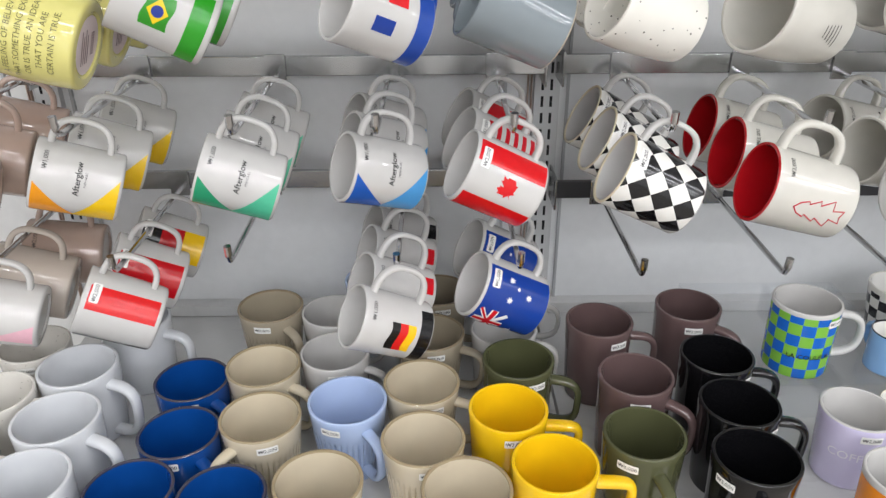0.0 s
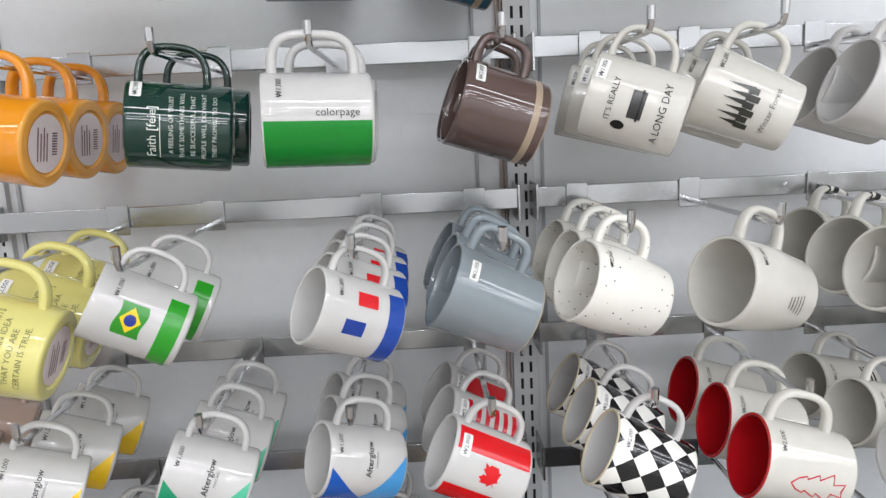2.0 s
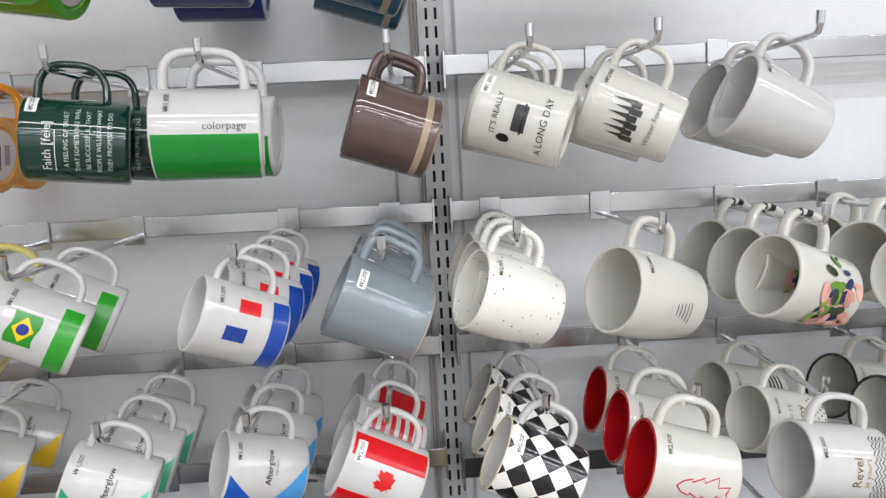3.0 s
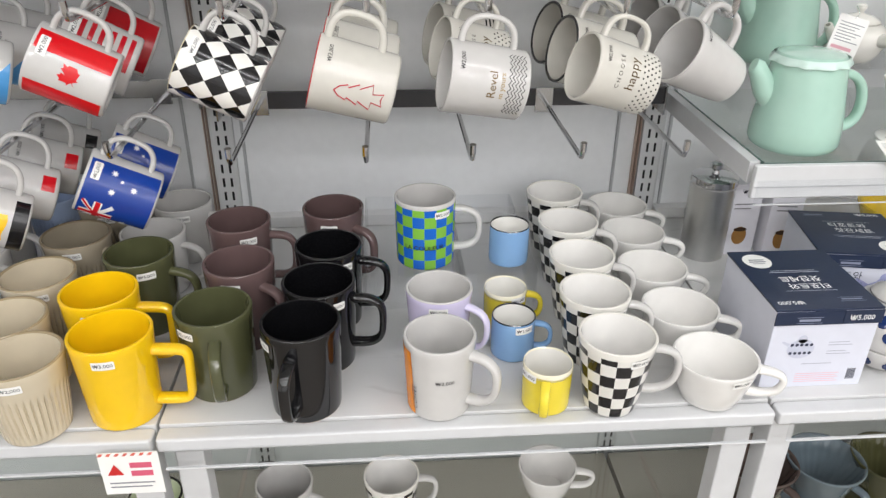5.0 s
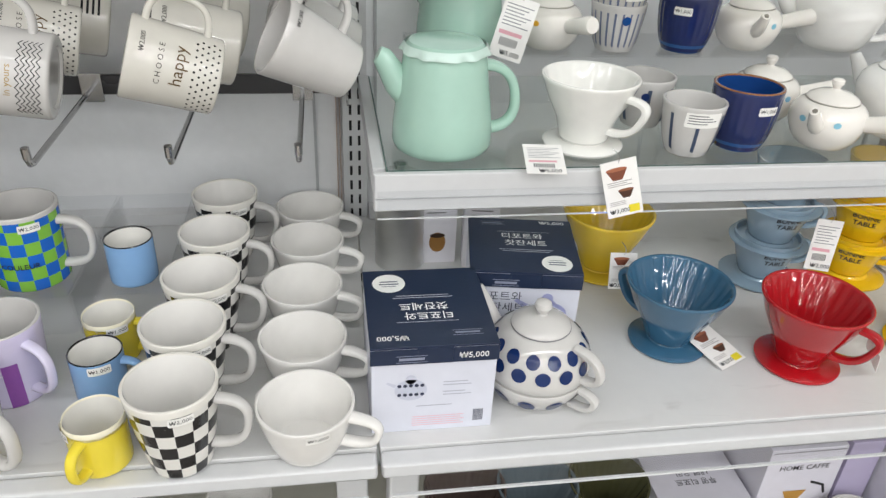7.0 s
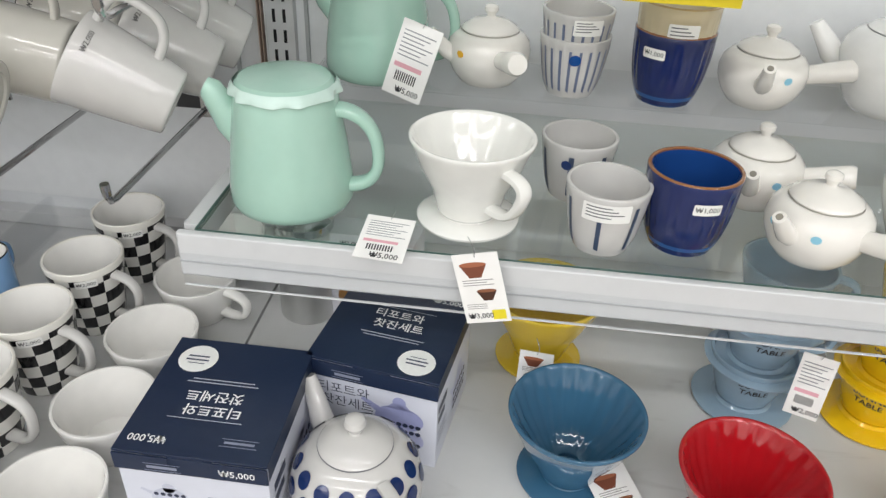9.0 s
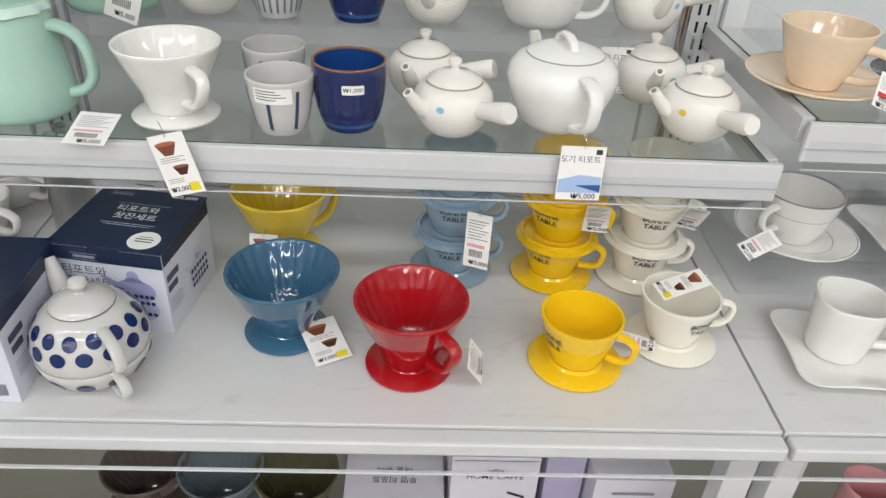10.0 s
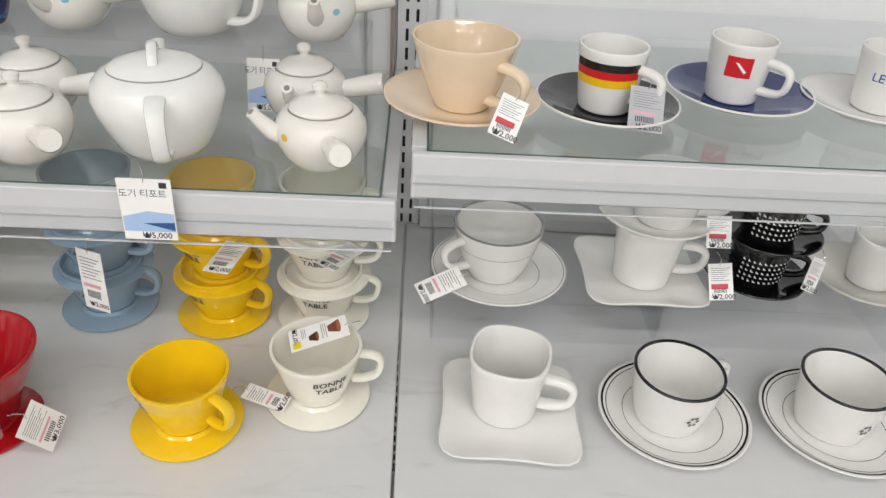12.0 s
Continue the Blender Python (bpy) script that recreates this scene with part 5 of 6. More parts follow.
for x, y, k, c, n, tn in ((1.495, 0.865, 3, "8fa6b8", "grey-blue", -10), (1.634, 0.860, 3, "f0c41c", "yellow", -25), (1.754, 0.862, 3, "ebe7da", "cream", -5)):
    for j in range(k):
        table_dripper(x + 0.002 * j, y, DECK + 0.0585 * j, tn, c, BT.format(n) + (" stacked on another" if j else ""), -128 if n == "yellow" else -97)
table_dripper(1.637, 0.678, DECK, -35, "f0c41c", BT.format("yellow"), -152)
table_dripper(1.764, 0.722, DECK, 0, "ebe7da", BT.format("cream"), -64)


# ---- boxed teapot sets ----
M_NAVYCARD = surface("navy_card", rgb("1d2a44"), 0.38, 0.08, 20, 0.05, 200)
M_GREYCARD = surface("pale_grey_card", rgb("d5d7e2"), 0.45, 0.05, 12, 0.04, 200)
M_WHITECARD = surface("white_card", rgb("eceaf0"), 0.42, 0.04, 12, 0.04, 200)


def lettering_on(root, text, size, m, colour, bold=0.0):
    ob = part("lettering", text_bm(text, size, bold=bold), ink(colour, 0.4), root)
    ob.matrix_local = m
    return ob


def flat_on(root, name, polys, m, colour, label=""):
    ob = part(name, flat_polys(polys), ink(colour, 0.4), root, label, kind="stuff" if len(polys) > 1 else "")
    ob.matrix_local = m
    return ob


def set_box(x, y, turn, flip, w=0.128, d=0.142, h=0.115):
    """A card box for a teapot set: pale sides, a navy lid with a tucked flap, printed front and top."""
    root = thing("teapot_box", "navy and pale grey printed box of a teapot set", "box", pose(x, y, DECK, 0, 0, turn), "teapot boxes")
    part("carton", box_bm(-w / 2, w / 2, -d / 2, d / 2, 0, h - 0.003, 0.001), M_GREYCARD, root)
    lid = part("lid", box_bm(-w / 2 - 0.0012, w / 2 + 0.0012, -d / 2 - 0.0012, d / 2 + 0.0012, h - 0.0028, h, 0.0006), M_NAVYCARD, root)
    bm = box_bm(-w / 2 - 0.0012, -0.018, -d / 2 - 0.0028, -d / 2 - 0.0012, h - 0.021, h - 0.0028, 0.0004)
    box_bm(0.018, w / 2 + 0.0012, -d / 2 - 0.0028, -d / 2 - 0.0012, h - 0.021, h - 0.0028, 0.0004, bm)
    box_bm(-0.019, 0.019, -d / 2 - 0.0018, -d / 2 - 0.0004, h - 0.022, h - 0.0028, 0.0004, bm)
    part("flap", bm, M_NAVYCARD, lid)
    up = 180 if flip else 0
    top = pose(0, 0, h + 0.0004, 0, 0, up)
    lettering_on(lid, "\ud2f0\ud3ec\ud2b8\uc640", 0.0145, top @ pose(0.0, 0.019, 0), "f2f2f2", 0.012)
    lettering_on(lid, "\ucc3b\uc794\uc138\ud2b8", 0.0145, top @ pose(0.004, 0.002, 0), "f2f2f2", 0.012)
    flat_on(lid, "small_print", [rect(-0.03, -0.0145, 0.036, -0.0135), rect(-0.026, -0.0185, 0.032, -0.0175), rect(-0.03, 0.0305, 0.036, 0.0312)], top, "c9cdd8")
    disc_at = top @ pose(0.038, -0.044, 0)
    flat_on(lid, "round_picture", [disc(0, 0, 0.0185, 28)], disc_at, "f1f1ee")
    flat_on(lid, "pot_picture", [rect(-0.010, -0.004, 0.010, -0.002), rect(-0.011, 0.001, 0.011, 0.003), rect(-0.008, 0.006, 0.008, 0.007)], disc_at @ pose(0, 0, 0.0003), "4b5064")
    lettering_on(lid, "\u20a95,000", 0.0105, top @ pose(0.042, 0.057, 0), "f2f2f2", 0.01)
    flat_on(lid, "brand_mark", [rect(-0.052, 0.048, -0.020, 0.0487), rect(-0.052, 0.056, -0.020, 0.0567), rect(-0.049, 0.051, -0.023, 0.0535)], top, "8d93a6")
    front = pose(0, -d / 2 - 0.0032, 0, 90, 0, 0)
    side = pose(0, -d / 2 - 0.0004, 0, 90, 0, 0)
    flat_on(root, "brand_mark", [rect(-0.040, h - 0.0185, -0.008, h - 0.0178), rect(-0.040, h - 0.0105, -0.008, h - 0.0098), rect(-0.037, h - 0.0158, -0.011, h - 0.0125)], front, "8d93a6")
    if flip:
        lettering_on(root, "\u20a95,000", 0.0098, front @ pose(0.040, h - 0.0125, 0), "f2f2f2", 0.01)
    east = pose(w / 2 + 0.0004, 0, 0, 90, 0, 90)
    pic = east @ pose(0.020, 0.040, 0)
    flat_on(root, "pot_picture", [disc(0, 0, 0.026, 24, 0.022), disc(0, 0.023, 0.010, 14), [(-0.024, 0.004), (-0.038, 0.020), (-0.034, 0.022), (-0.018, 0.012)]], pic, "c9cbe0")
    flat_on(root, "pot_dots", [disc(-0.020 + 0.008 * k, v, 0.0033, 10) for k in range(6) for v in (-0.014, -0.005, 0.006)], pic @ pose(0, 0, 0.0003), "1f2947")
    for k, (a, b) in enumerate(((-0.060, -0.030), (-0.060, -0.036))):
        flat_on(root, "print_line", [rect(a, 0.070 - 0.014 * k, b, 0.079 - 0.014 * k)], east, "474d60")
    flat_on(root, "small_print", [rect(-0.060, 0.044 - 0.004 * k, -0.032 + 0.004 * (k % 2), 0.0452 - 0.004 * k) for k in range(5)], east, "9a9cab")
    flat_on(root, "navy_band", [rect(-d / 2 + 0.002, h - 0.0215, d / 2 - 0.002, h - 0.0035)], east, "1d2a44")
    if flip:
        pic = side @ pose(-0.024, 0.058, 0)
        flat_on(root, "pot_picture", [disc(0, 0, 0.017, 22, 0.014), disc(0, 0.014, 0.006, 12), [(-0.017, 0.004), (-0.026, 0.010), (-0.024, 0.012), (-0.015, 0.008)]], pic, "c4c7d6")
        flat_on(root, "pot_dots", [disc(-0.012 + 0.006 * k, v, 0.0022, 10) for k in range(5) for v in (-0.006, 0.006)], pic @ pose(0, 0, 0.0003), "2a3049")
        flat_on(root, "small_print", [rect(0.010, 0.062, 0.040, 0.063), rect(0.010, 0.066, 0.036, 0.067), rect(0.010, 0.049, 0.040, 0.050), rect(0.010, 0.053, 0.034, 0.054), rect(-0.018, 0.035, 0.020, 0.036)], side, "a7a9b6")
        flat_on(root, "pink_print", [rect(-0.022, 0.008 + 0.003 * k, 0.034 - 0.004 * (k % 2), 0.009 + 0.003 * k) for k in range(5)], side, "e3b9c2")
        flat_on(root, "barcode", [rect(0.044 + 0.0014 * k, 0.010, 0.0449 + 0.0014 * k, 0.026) for k in range(8)], side, "6b6d78")
    else:
        lettering_on(root, "\ud2f0\ud3ec\ud2b8\uc640", 0.015, side @ pose(-0.030, 0.079, 0), "3d4356")
        lettering_on(root, "\ucc3b\uc794\uc138\ud2b8", 0.015, side @ pose(-0.026, 0.063, 0), "3d4356")
        pic = side @ pose(0.028, 0.050, 0)
        flat_on(root, "pot_picture", [disc(0, 0.008, 0.025, 24, 0.016), disc(0, 0.029, 0.007, 14), [(-0.013, 0.020), (0.013, 0.020), (0.007, 0.027), (-0.007, 0.027)], [(-0.022, 0.010), (-0.040, 0.024), (-0.036, 0.027), (-0.016, 0.016)]], pic, "9fa3cb")
        flat_on(root, "cup_picture", [disc(0, -0.018, 0.026, 24, 0.016)], pic @ pose(0, 0, 0.0002), "b4b7d8")
        flat_on(root, "pot_dots", [disc(-0.020 + 0.0066 * k, v, 0.0028, 10) for k in range(7) for v in (-0.024, -0.008, 0.001)], pic @ pose(0, 0, 0.0004), "1f2743")
    return root


set_box(0.970, 0.664, 0, True, 0.130, 0.142, 0.115)
set_box(1.106, 0.785, -9, False, 0.132, 0.130, 0.115)


def dotted_pot(x, y, z, turn):
    """A teapot that sits on its own cup, white with navy dots."""
    root = thing("teapot", "white teapot on its own cup with navy dots", "teapot", pose(x, y, z, 0, 0, turn) @ Matrix.Diagonal((1.07, 1.07, 0.97, 1)))
    m = W
    spec_r = [(0.030, 0), (0.036, 0.003), (0.046, 0.012), (0.0535, 0.026), (0.056, 0.037)]
    cupb = part("cup", lathe([(0, 0.001)] + spec_r + [(0.0555, 0.0385), (0.053, 0.0385), (0, 0.038)]), m, root)
    part("cup_handle", sweep(loop(0.024, 0.010, 0.034, 0.046, 0.053, 0.8), 0.008, 0.011, 12), m, cupb)
    pot_r = [(0.054, 0.0395), (0.0565, 0.045), (0.0565, 0.056), (0.053, 0.070), (0.0465, 0.082), (0.037, 0.092), (0.031, 0.0955)]
    pot = part("pot", lathe([(0, 0.039)] + pot_r + [(0.0305, 0.095), (0.028, 0.094), (0, 0.0935)]), m, root)
    lid = part("lid", lathe([(0, 0.0965), (0.0305, 0.0965), (0.0312, 0.098), (0.029, 0.1015), (0.018, 0.108), (0.006, 0.1105), (0.005, 0.1125), (0.0075, 0.1165), (0.0095, 0.121), (0.008, 0.126), (0.004, 0.1285), (0, 0.129)]), m, root)
    part("lid_line", lathe([(0.0304, 0.0963), (0.0316, 0.0964), (0.0316, 0.0967), (0.0304, 0.0968)]), ink("85858a"), lid)
    part("handle", sweep(loop(0.026, 0.050, 0.086, 0.053, 0.043, 0.8), 0.009, 0.012, 12), m, pot)
    part("spout", sweep([(-0.048, 0, 0.058), (-0.062, 0, 0.070), (-0.073, 0, 0.090), (-0.084, 0, 0.106)], 0.022, 0.020, 14, taper=lambda s: 1.25 - 0.6 * s, flat=1.0), m, pot)

    def rr(z):
        pts = spec_r + pot_r
        for (ra, za), (rb, zb) in zip(pts, pts[1:]):
            if za <= z <= zb:
                return ra + (rb - ra) * (z - za) / max(zb - za, 1e-6)
        return 0.05
    for v, rad, cnt, off in ((0.021, 0.0088, 11, 0.0), (0.064, 0.0078, 14, 0.0), (0.080, 0.0070, 14, 0.5)):
        for k in range(cnt):
            bm = flat_polys([disc(0, v, rad, 18)])
            for dv in (-0.003, 0.003):
                bmesh.ops.bisect_plane(bm, geom=bm.verts[:] + bm.edges[:] + bm.faces[:], plane_co=(0, v + dv, 0), plane_no=(0, 1, 0))
            part("navy_dot", wrap(bm, rr, 2 * math.pi * (k + off) / cnt, 0.0009), ink("152c5e", 0.12), pot if v > 0.04 else cupb)
    return root


dotted_pot(1.096, 0.648, DECK, -48)


# ---- cups and saucers ----
def saucer(x, y, z, r, mat, label, lines=(), square=False, inner=None, turn=0.0):
    root = thing("saucer", label, "saucer", pose(x, y, z, 0, 0, turn), "saucers")
    wave = (lambda a, i: 1 if i < 3 or i > 12 else (1.0 / max(abs(math.cos(a)) ** 6 + abs(math.sin(a)) ** 6, 1e-6) ** (1 / 6)) * (0.90 + 0.05 * abs(math.sin(2 * a)) ** 3)) if square else None
    prof = [(0, 0.0025), (r * 0.45, 0.0025), (r * 0.48, 0), (r * 0.53, 0), (r * 0.56, 0.003), (r * 0.8, 0.0085), (r * 0.98, 0.0145), (r, 0.0157), (r * 0.995, 0.0168), (r * 0.97, 0.0165), (r * 0.8, 0.0118), (r * 0.58, 0.0068), (r * 0.46, 0.0055), (r * 0.3, 0.0050), (0, 0.0050)]
    prof = [(a, b, 1 if 7 <= i else 0) for i, (a, b) in enumerate(prof)]
    part("dish", lathe(prof, 56, wave), [mat, inner or mat], root, sharp=50)
    edge = (lambda a, i: wave(a, 7)) if square else None
    part("rim", lathe([(r * 0.974, 0.0166), (r * 0.985, 0.0150), (r * 1.003, 0.0156), (r * 1.002, 0.0170), (r * 0.985, 0.0176), (r * 0.974, 0.0170)], 56, edge), mat, root, sharp=60)
    for f, w, c in lines:
        zz = lambda q: 0.0118 + (0.0165 - 0.0118) * (q - 0.8) / 0.17 if q > 0.8 else 0.0068 + (0.0118 - 0.0068) * (q - 0.58) / 0.22
        a, b = f - w / 2 / r, f + w / 2 / r
        part("line", lathe([(r * a, zz(a) + 0.0004), (r * b, zz(b) + 0.0004)], 56), ink(c), root)
    return root


def ring_deco(v, w, colour):
    def put(root, spec):
        rf = bow(spec)
        part("line", lathe([(rf(v) + 0.0005, v), (rf(v + w) + 0.0005, v + w)], 44), ink(colour), root)
    return put


PEACH = make(0.026, 0.0530, 0.070, glaze("ecd6ba"), p=0.72, wall=0.004, handle=handle(0.22, 0.74, 0.034, 0.008, 0.012, 0.65))
ESPRESSO = make(0.0265, 0.0350, 0.066, W_LIT, p=0.75, wall=0.0032, handle=handle(0.25, 0.72, 0.026, 0.0075, 0.011, 0.65))
LINED = make(0.028, 0.0535, 0.070, W_LIT, p=0.55, rim=glaze("8a8a8c"), handle=handle(0.3, 0.8, 0.028, 0.007, 0.010), decos=[ring_deco(0.044, 0.0008, "9a9a9a")])
RIMMED = make(0.034, 0.0475, 0.066, W_LIT, p=0.6, rim=glaze("1a1b1f"), rimw=0.0022, handle=handle(0.3, 0.8, 0.028, 0.008, 0.011))
SQUARECUP = make(0.034, 0.0435, 0.079, W_LIT, squared=0.045, handle=handle(0.22, 0.66, 0.032, 0.009, 0.012, 0.7))
SIDE = dict(group="cups on saucers", won="", category="cup")
PEA = glaze("ecd6ba")
S4Z = GLASS4 + 0.0055
saucer(1.903, 0.842, GLASS4, 0.0785, PEA, "peach glazed saucer on a glass shelf")
stand(PEACH, "cup", "large peach glazed cup on its saucer", 1.903, 0.842, -45, S4Z, **SIDE)
saucer(2.052, 0.850, GLASS4, 0.073, W_LIT, "black saucer with a white rim", inner=glaze("161618"))
r = stand(ESPRESSO, "cup", "white espresso cup with black, red and yellow bands", 2.050, 0.852, -42, S4Z, **SIDE)
for c, v in (("17171a", 0.047), ("cf1f22", 0.039), ("f2c31c", 0.031)):
    part("flag_band", wrap(flat_polys([rect(-0.036, v, 0.036, v + 0.008)]), bow(ESPRESSO), radians(-112 + 42), 0.0005), ink(c), r)
saucer(2.205, 0.898, GLASS4, 0.078, W_LIT, "navy blue saucer with a white rim", inner=glaze("1c2f6e"))
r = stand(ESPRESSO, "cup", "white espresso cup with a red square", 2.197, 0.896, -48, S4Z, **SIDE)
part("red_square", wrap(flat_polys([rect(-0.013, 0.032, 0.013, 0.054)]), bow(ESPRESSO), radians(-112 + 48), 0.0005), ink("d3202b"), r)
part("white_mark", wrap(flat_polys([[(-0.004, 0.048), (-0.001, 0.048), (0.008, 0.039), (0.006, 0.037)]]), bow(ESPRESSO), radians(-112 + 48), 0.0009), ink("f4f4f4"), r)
saucer(2.345, 0.885, GLASS4, 0.072, W_LIT, "white saucer on a glass shelf")
r = stand(ESPRESSO, "cup", "white cup with blue lettering on its saucer", 2.355, 0.885, -15, S4Z, **SIDE)
part("lettering", wrap(text_bm("LE BIEN", 0.013, 0, (0, 0.040)), bow(ESPRESSO), radians(-110 + 15), 0.0006), ink("2f57a5"), r)

RZ = DECK + 0.061
GREYLINE = ((0.62, 0.0008, "9a9a9a"), (0.97, 0.001, "8d8d90"))
saucer(1.964, 0.872, RZ, 0.081, W_LIT, "white saucer with thin grey lines on a clear riser", GREYLINE)
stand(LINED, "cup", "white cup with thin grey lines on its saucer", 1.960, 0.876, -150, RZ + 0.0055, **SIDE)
saucer(2.136, 0.873, RZ, 0.078, W_LIT, "square white saucer on a clear riser", square=True)
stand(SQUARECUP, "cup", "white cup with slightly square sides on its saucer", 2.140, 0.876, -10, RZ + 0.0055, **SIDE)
saucer(2.140, 0.876, RZ + 0.0850, 0.068, W_LIT, "white saucer stacked on a cup")
stand({**SQUARECUP, "h": 0.06}, "cup", "small white cup stacked on a saucer", 2.150, 0.876, -10, RZ + 0.0905, **SIDE)
BLK = glaze("141416")
TRI = [deco("white_triangles", [[(-0.03 + 0.0062 * k, v), (-0.0262 + 0.0062 * k, v), (-0.030 + 0.0062 * k, v + 0.0036)] for k in range(11)], "e9e9e6", -80, 0.0005) for v in (0.012, 0.019, 0.026, 0.033, 0.040)]
BLACKCUP = make(0.031, 0.036, 0.056, BLK, inn=BLK, handle=handle(0.25, 0.75, 0.026, 0.007, 0.010), decos=TRI)
for j in range(2):
    saucer(2.282, 0.882, RZ + 0.0615 * j, 0.062, BLK, "black saucer on a clear riser" if not j else "black saucer stacked on a cup")
    stand(BLACKCUP, "cup", "black cup with rows of white triangles", 2.282, 0.882, -15, RZ + 0.0055 + 0.0615 * j, **SIDE)
saucer(2.425, 0.885, RZ, 0.070, CR, "cream saucer on a clear riser")
stand(ESPRESSO, "cup", "plain cream cup on its saucer", 2.432, 0.885, -15, RZ + 0.0055, **SIDE)

saucer(1.968, 0.695, DECK, 0.078, W_LIT, "square white porcelain saucer on the shelf", square=True, turn=-4)
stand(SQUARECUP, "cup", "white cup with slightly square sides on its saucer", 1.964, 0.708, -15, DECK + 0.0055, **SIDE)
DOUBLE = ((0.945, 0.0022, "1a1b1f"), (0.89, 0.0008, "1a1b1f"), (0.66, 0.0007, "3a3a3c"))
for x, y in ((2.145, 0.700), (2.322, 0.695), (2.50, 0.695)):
    saucer(x, y, DECK, 0.0805, W_LIT, "white saucer with black ring lines", DOUBLE)
    r = stand(RIMMED, "cup", "white cup with a black rim and a small grey crest", x - 0.004, y + 0.004, 25, DECK + 0.0055, **SIDE)
    for k in range(6):
        a = math.pi * k / 3
        part("crest", wrap(flat_polys([disc(0.0048 * math.cos(a), 0.032 + 0.0058 * math.sin(a), 0.0021, 10)]), bow(RIMMED), radians(-78 - 25), 0.0005), ink("6f7371"), r)


# ---- hang tags ----
def hang_tag(eye, right, down, w, h, label, tint="f3f1ee", style=0, won="5,000"):
    """A card tag that hangs from eye; right and down give its plane."""
    r = Vector(right).normalized()
    d = Vector(down)
    d = (d - r * d.dot(r)).normalized()
    n = r.cross(-d)
    m = Matrix((( r.x, -d.x, n.x, eye[0]), (r.y, -d.y, n.y, eye[1]), (r.z, -d.z, n.z, eye[2]), (0, 0, 0, 1)))
    root = thing("price_tag", label, "price tag", m, "price tags")
    bm = box_bm(-w / 2, w / 2, -h, 0, -0.0004, 0.0004)
    card = part("card", bm, surface("tag_card", rgb(tint), 0.45, 0.04, 30, 0.02, 300), root)
    z = pose(0, 0, 0.0006)
    if style == 0:
        lettering_on(card, "\ub3c4\uae30 \ud2f0\ud3ec\ud2b8", 0.0088, z @ pose(-0.002, -h * 0.24, 0), "3b4152")
        flat_on(card, "picture", [[(-w * 0.48, -h * 0.86), (-w * 0.48, -h * 0.62), (0, -h * 0.52), (w * 0.48, -h * 0.56), (w * 0.48, -h * 0.86)]], z, "a9c3e6")
        flat_on(card, "picture", [[(-w * 0.1, -h * 0.72), (w * 0.48, -h * 0.84), (w * 0.48, -h * 0.70)]], z @ pose(0, 0, 0.0003), "32578f")
        lettering_on(card, "\u20a9" + won, 0.0085, z @ pose(w * 0.12, -h * 0.93, 0), "22304f", 0.012)
        flat_on(card, "code_mark", [rect(w * 0.28, -h * 0.14, w * 0.42, -h * 0.05)], z, "33363d")
    elif style == 1:
        flat_on(card, "small_print", [rect(-w * 0.4, -h * (0.14 + 0.055 * k), w * (0.40 - 0.12 * (k % 3)), -h * (0.125 + 0.055 * k)) for k in range(7)], z, "8b8b90")
        flat_on(card, "pink_print", [rect(-w * 0.4, -h * (0.70 if "red price" in label else 0.62), w * 0.3, -h * 0.56)], z, "cf3340" if "red price" in label else "e3a9b4")
        flat_on(card, "barcode", [rect(-w * 0.3 + w * 0.055 * k, -h * 0.80, -w * 0.27 + w * 0.055 * k, -h * 0.67) for k in range(10)], z, "2c2c30")
        lettering_on(card, "\u20a9" + won, 0.008, z @ pose(w * 0.1, -h * 0.91, 0), "26262a", 0.012)
    else:
        cone = lambda cx, cy, k: [(cx - w * 0.30 * k, cy + h * 0.09 * k), (cx + w * 0.30 * k, cy + h * 0.09 * k), (cx + w * 0.13 * k, cy - h * 0.10 * k), (cx - w * 0.13 * k, cy - h * 0.10 * k)]
        flat_on(card, "picture", [cone(-w * 0.08, -h * 0.24, 1.0)], z, "7d4632")
        flat_on(card, "picture", [disc(-w * 0.08, -h * 0.15, w * 0.30, 16, h * 0.035)], z @ pose(0, 0, 0.0003), "a8674a")
        flat_on(card, "picture", [cone(w * 0.1, -h * 0.60, 0.75)], z, "4a2c1f")
        flat_on(card, "picture", [disc(w * 0.1, -h * 0.53, w * 0.22, 16, h * 0.025)], z @ pose(0, 0, 0.0003), "8d5a3f")
        flat_on(card, "small_print", [rect(-w * 0.38, -h * (0.38 + 0.035 * k), w * (0.3 - 0.15 * (k % 2)), -h * (0.368 + 0.035 * k)) for k in range(3)] + [rect(-w * 0.40, -h * (0.73 + 0.03 * k), w * 0.05, -h * (0.72 + 0.03 * k)) for k in range(3)], z, "a09a98")
        flat_on(card, "yellow_mark", [rect(w * 0.12, -h * 0.96, w * 0.42, -h * 0.82)], z, "e8d62e")
        lettering_on(card, "\u20a9" + won, 0.0072, z @ pose(-w * 0.14, -h * 0.90, 0), "26262a", 0.012)
    part("tie", sweep([(0, -0.003, 0.001), (0.002, 0.004, 0.003), (0, 0.010, 0.0), (-0.003, 0.014, -0.004)], 0.0008, 0.0008, 6, flat=1.0), M_TAPE, root)
    return root


hang_tag((1.618, 0.7225, 1.108), (1, 0, 0), (0, -0.05, -1), 0.048, 0.062, "white teapot price tag with a blue picture, over a shelf edge")
hang_tag((1.690, 0.925, 1.150), (0.9, -0.3, 0.1), (0.2, -0.4, -1), 0.040, 0.056, "white teapot price tag with a blue picture")
hang_tag((1.108, 0.762, 1.108), (1, -0.1, 0.0), (0.25, -0.9, -0.25), 0.044, 0.050, "white price tag beside a mint teapot", style=1, won="5,000")
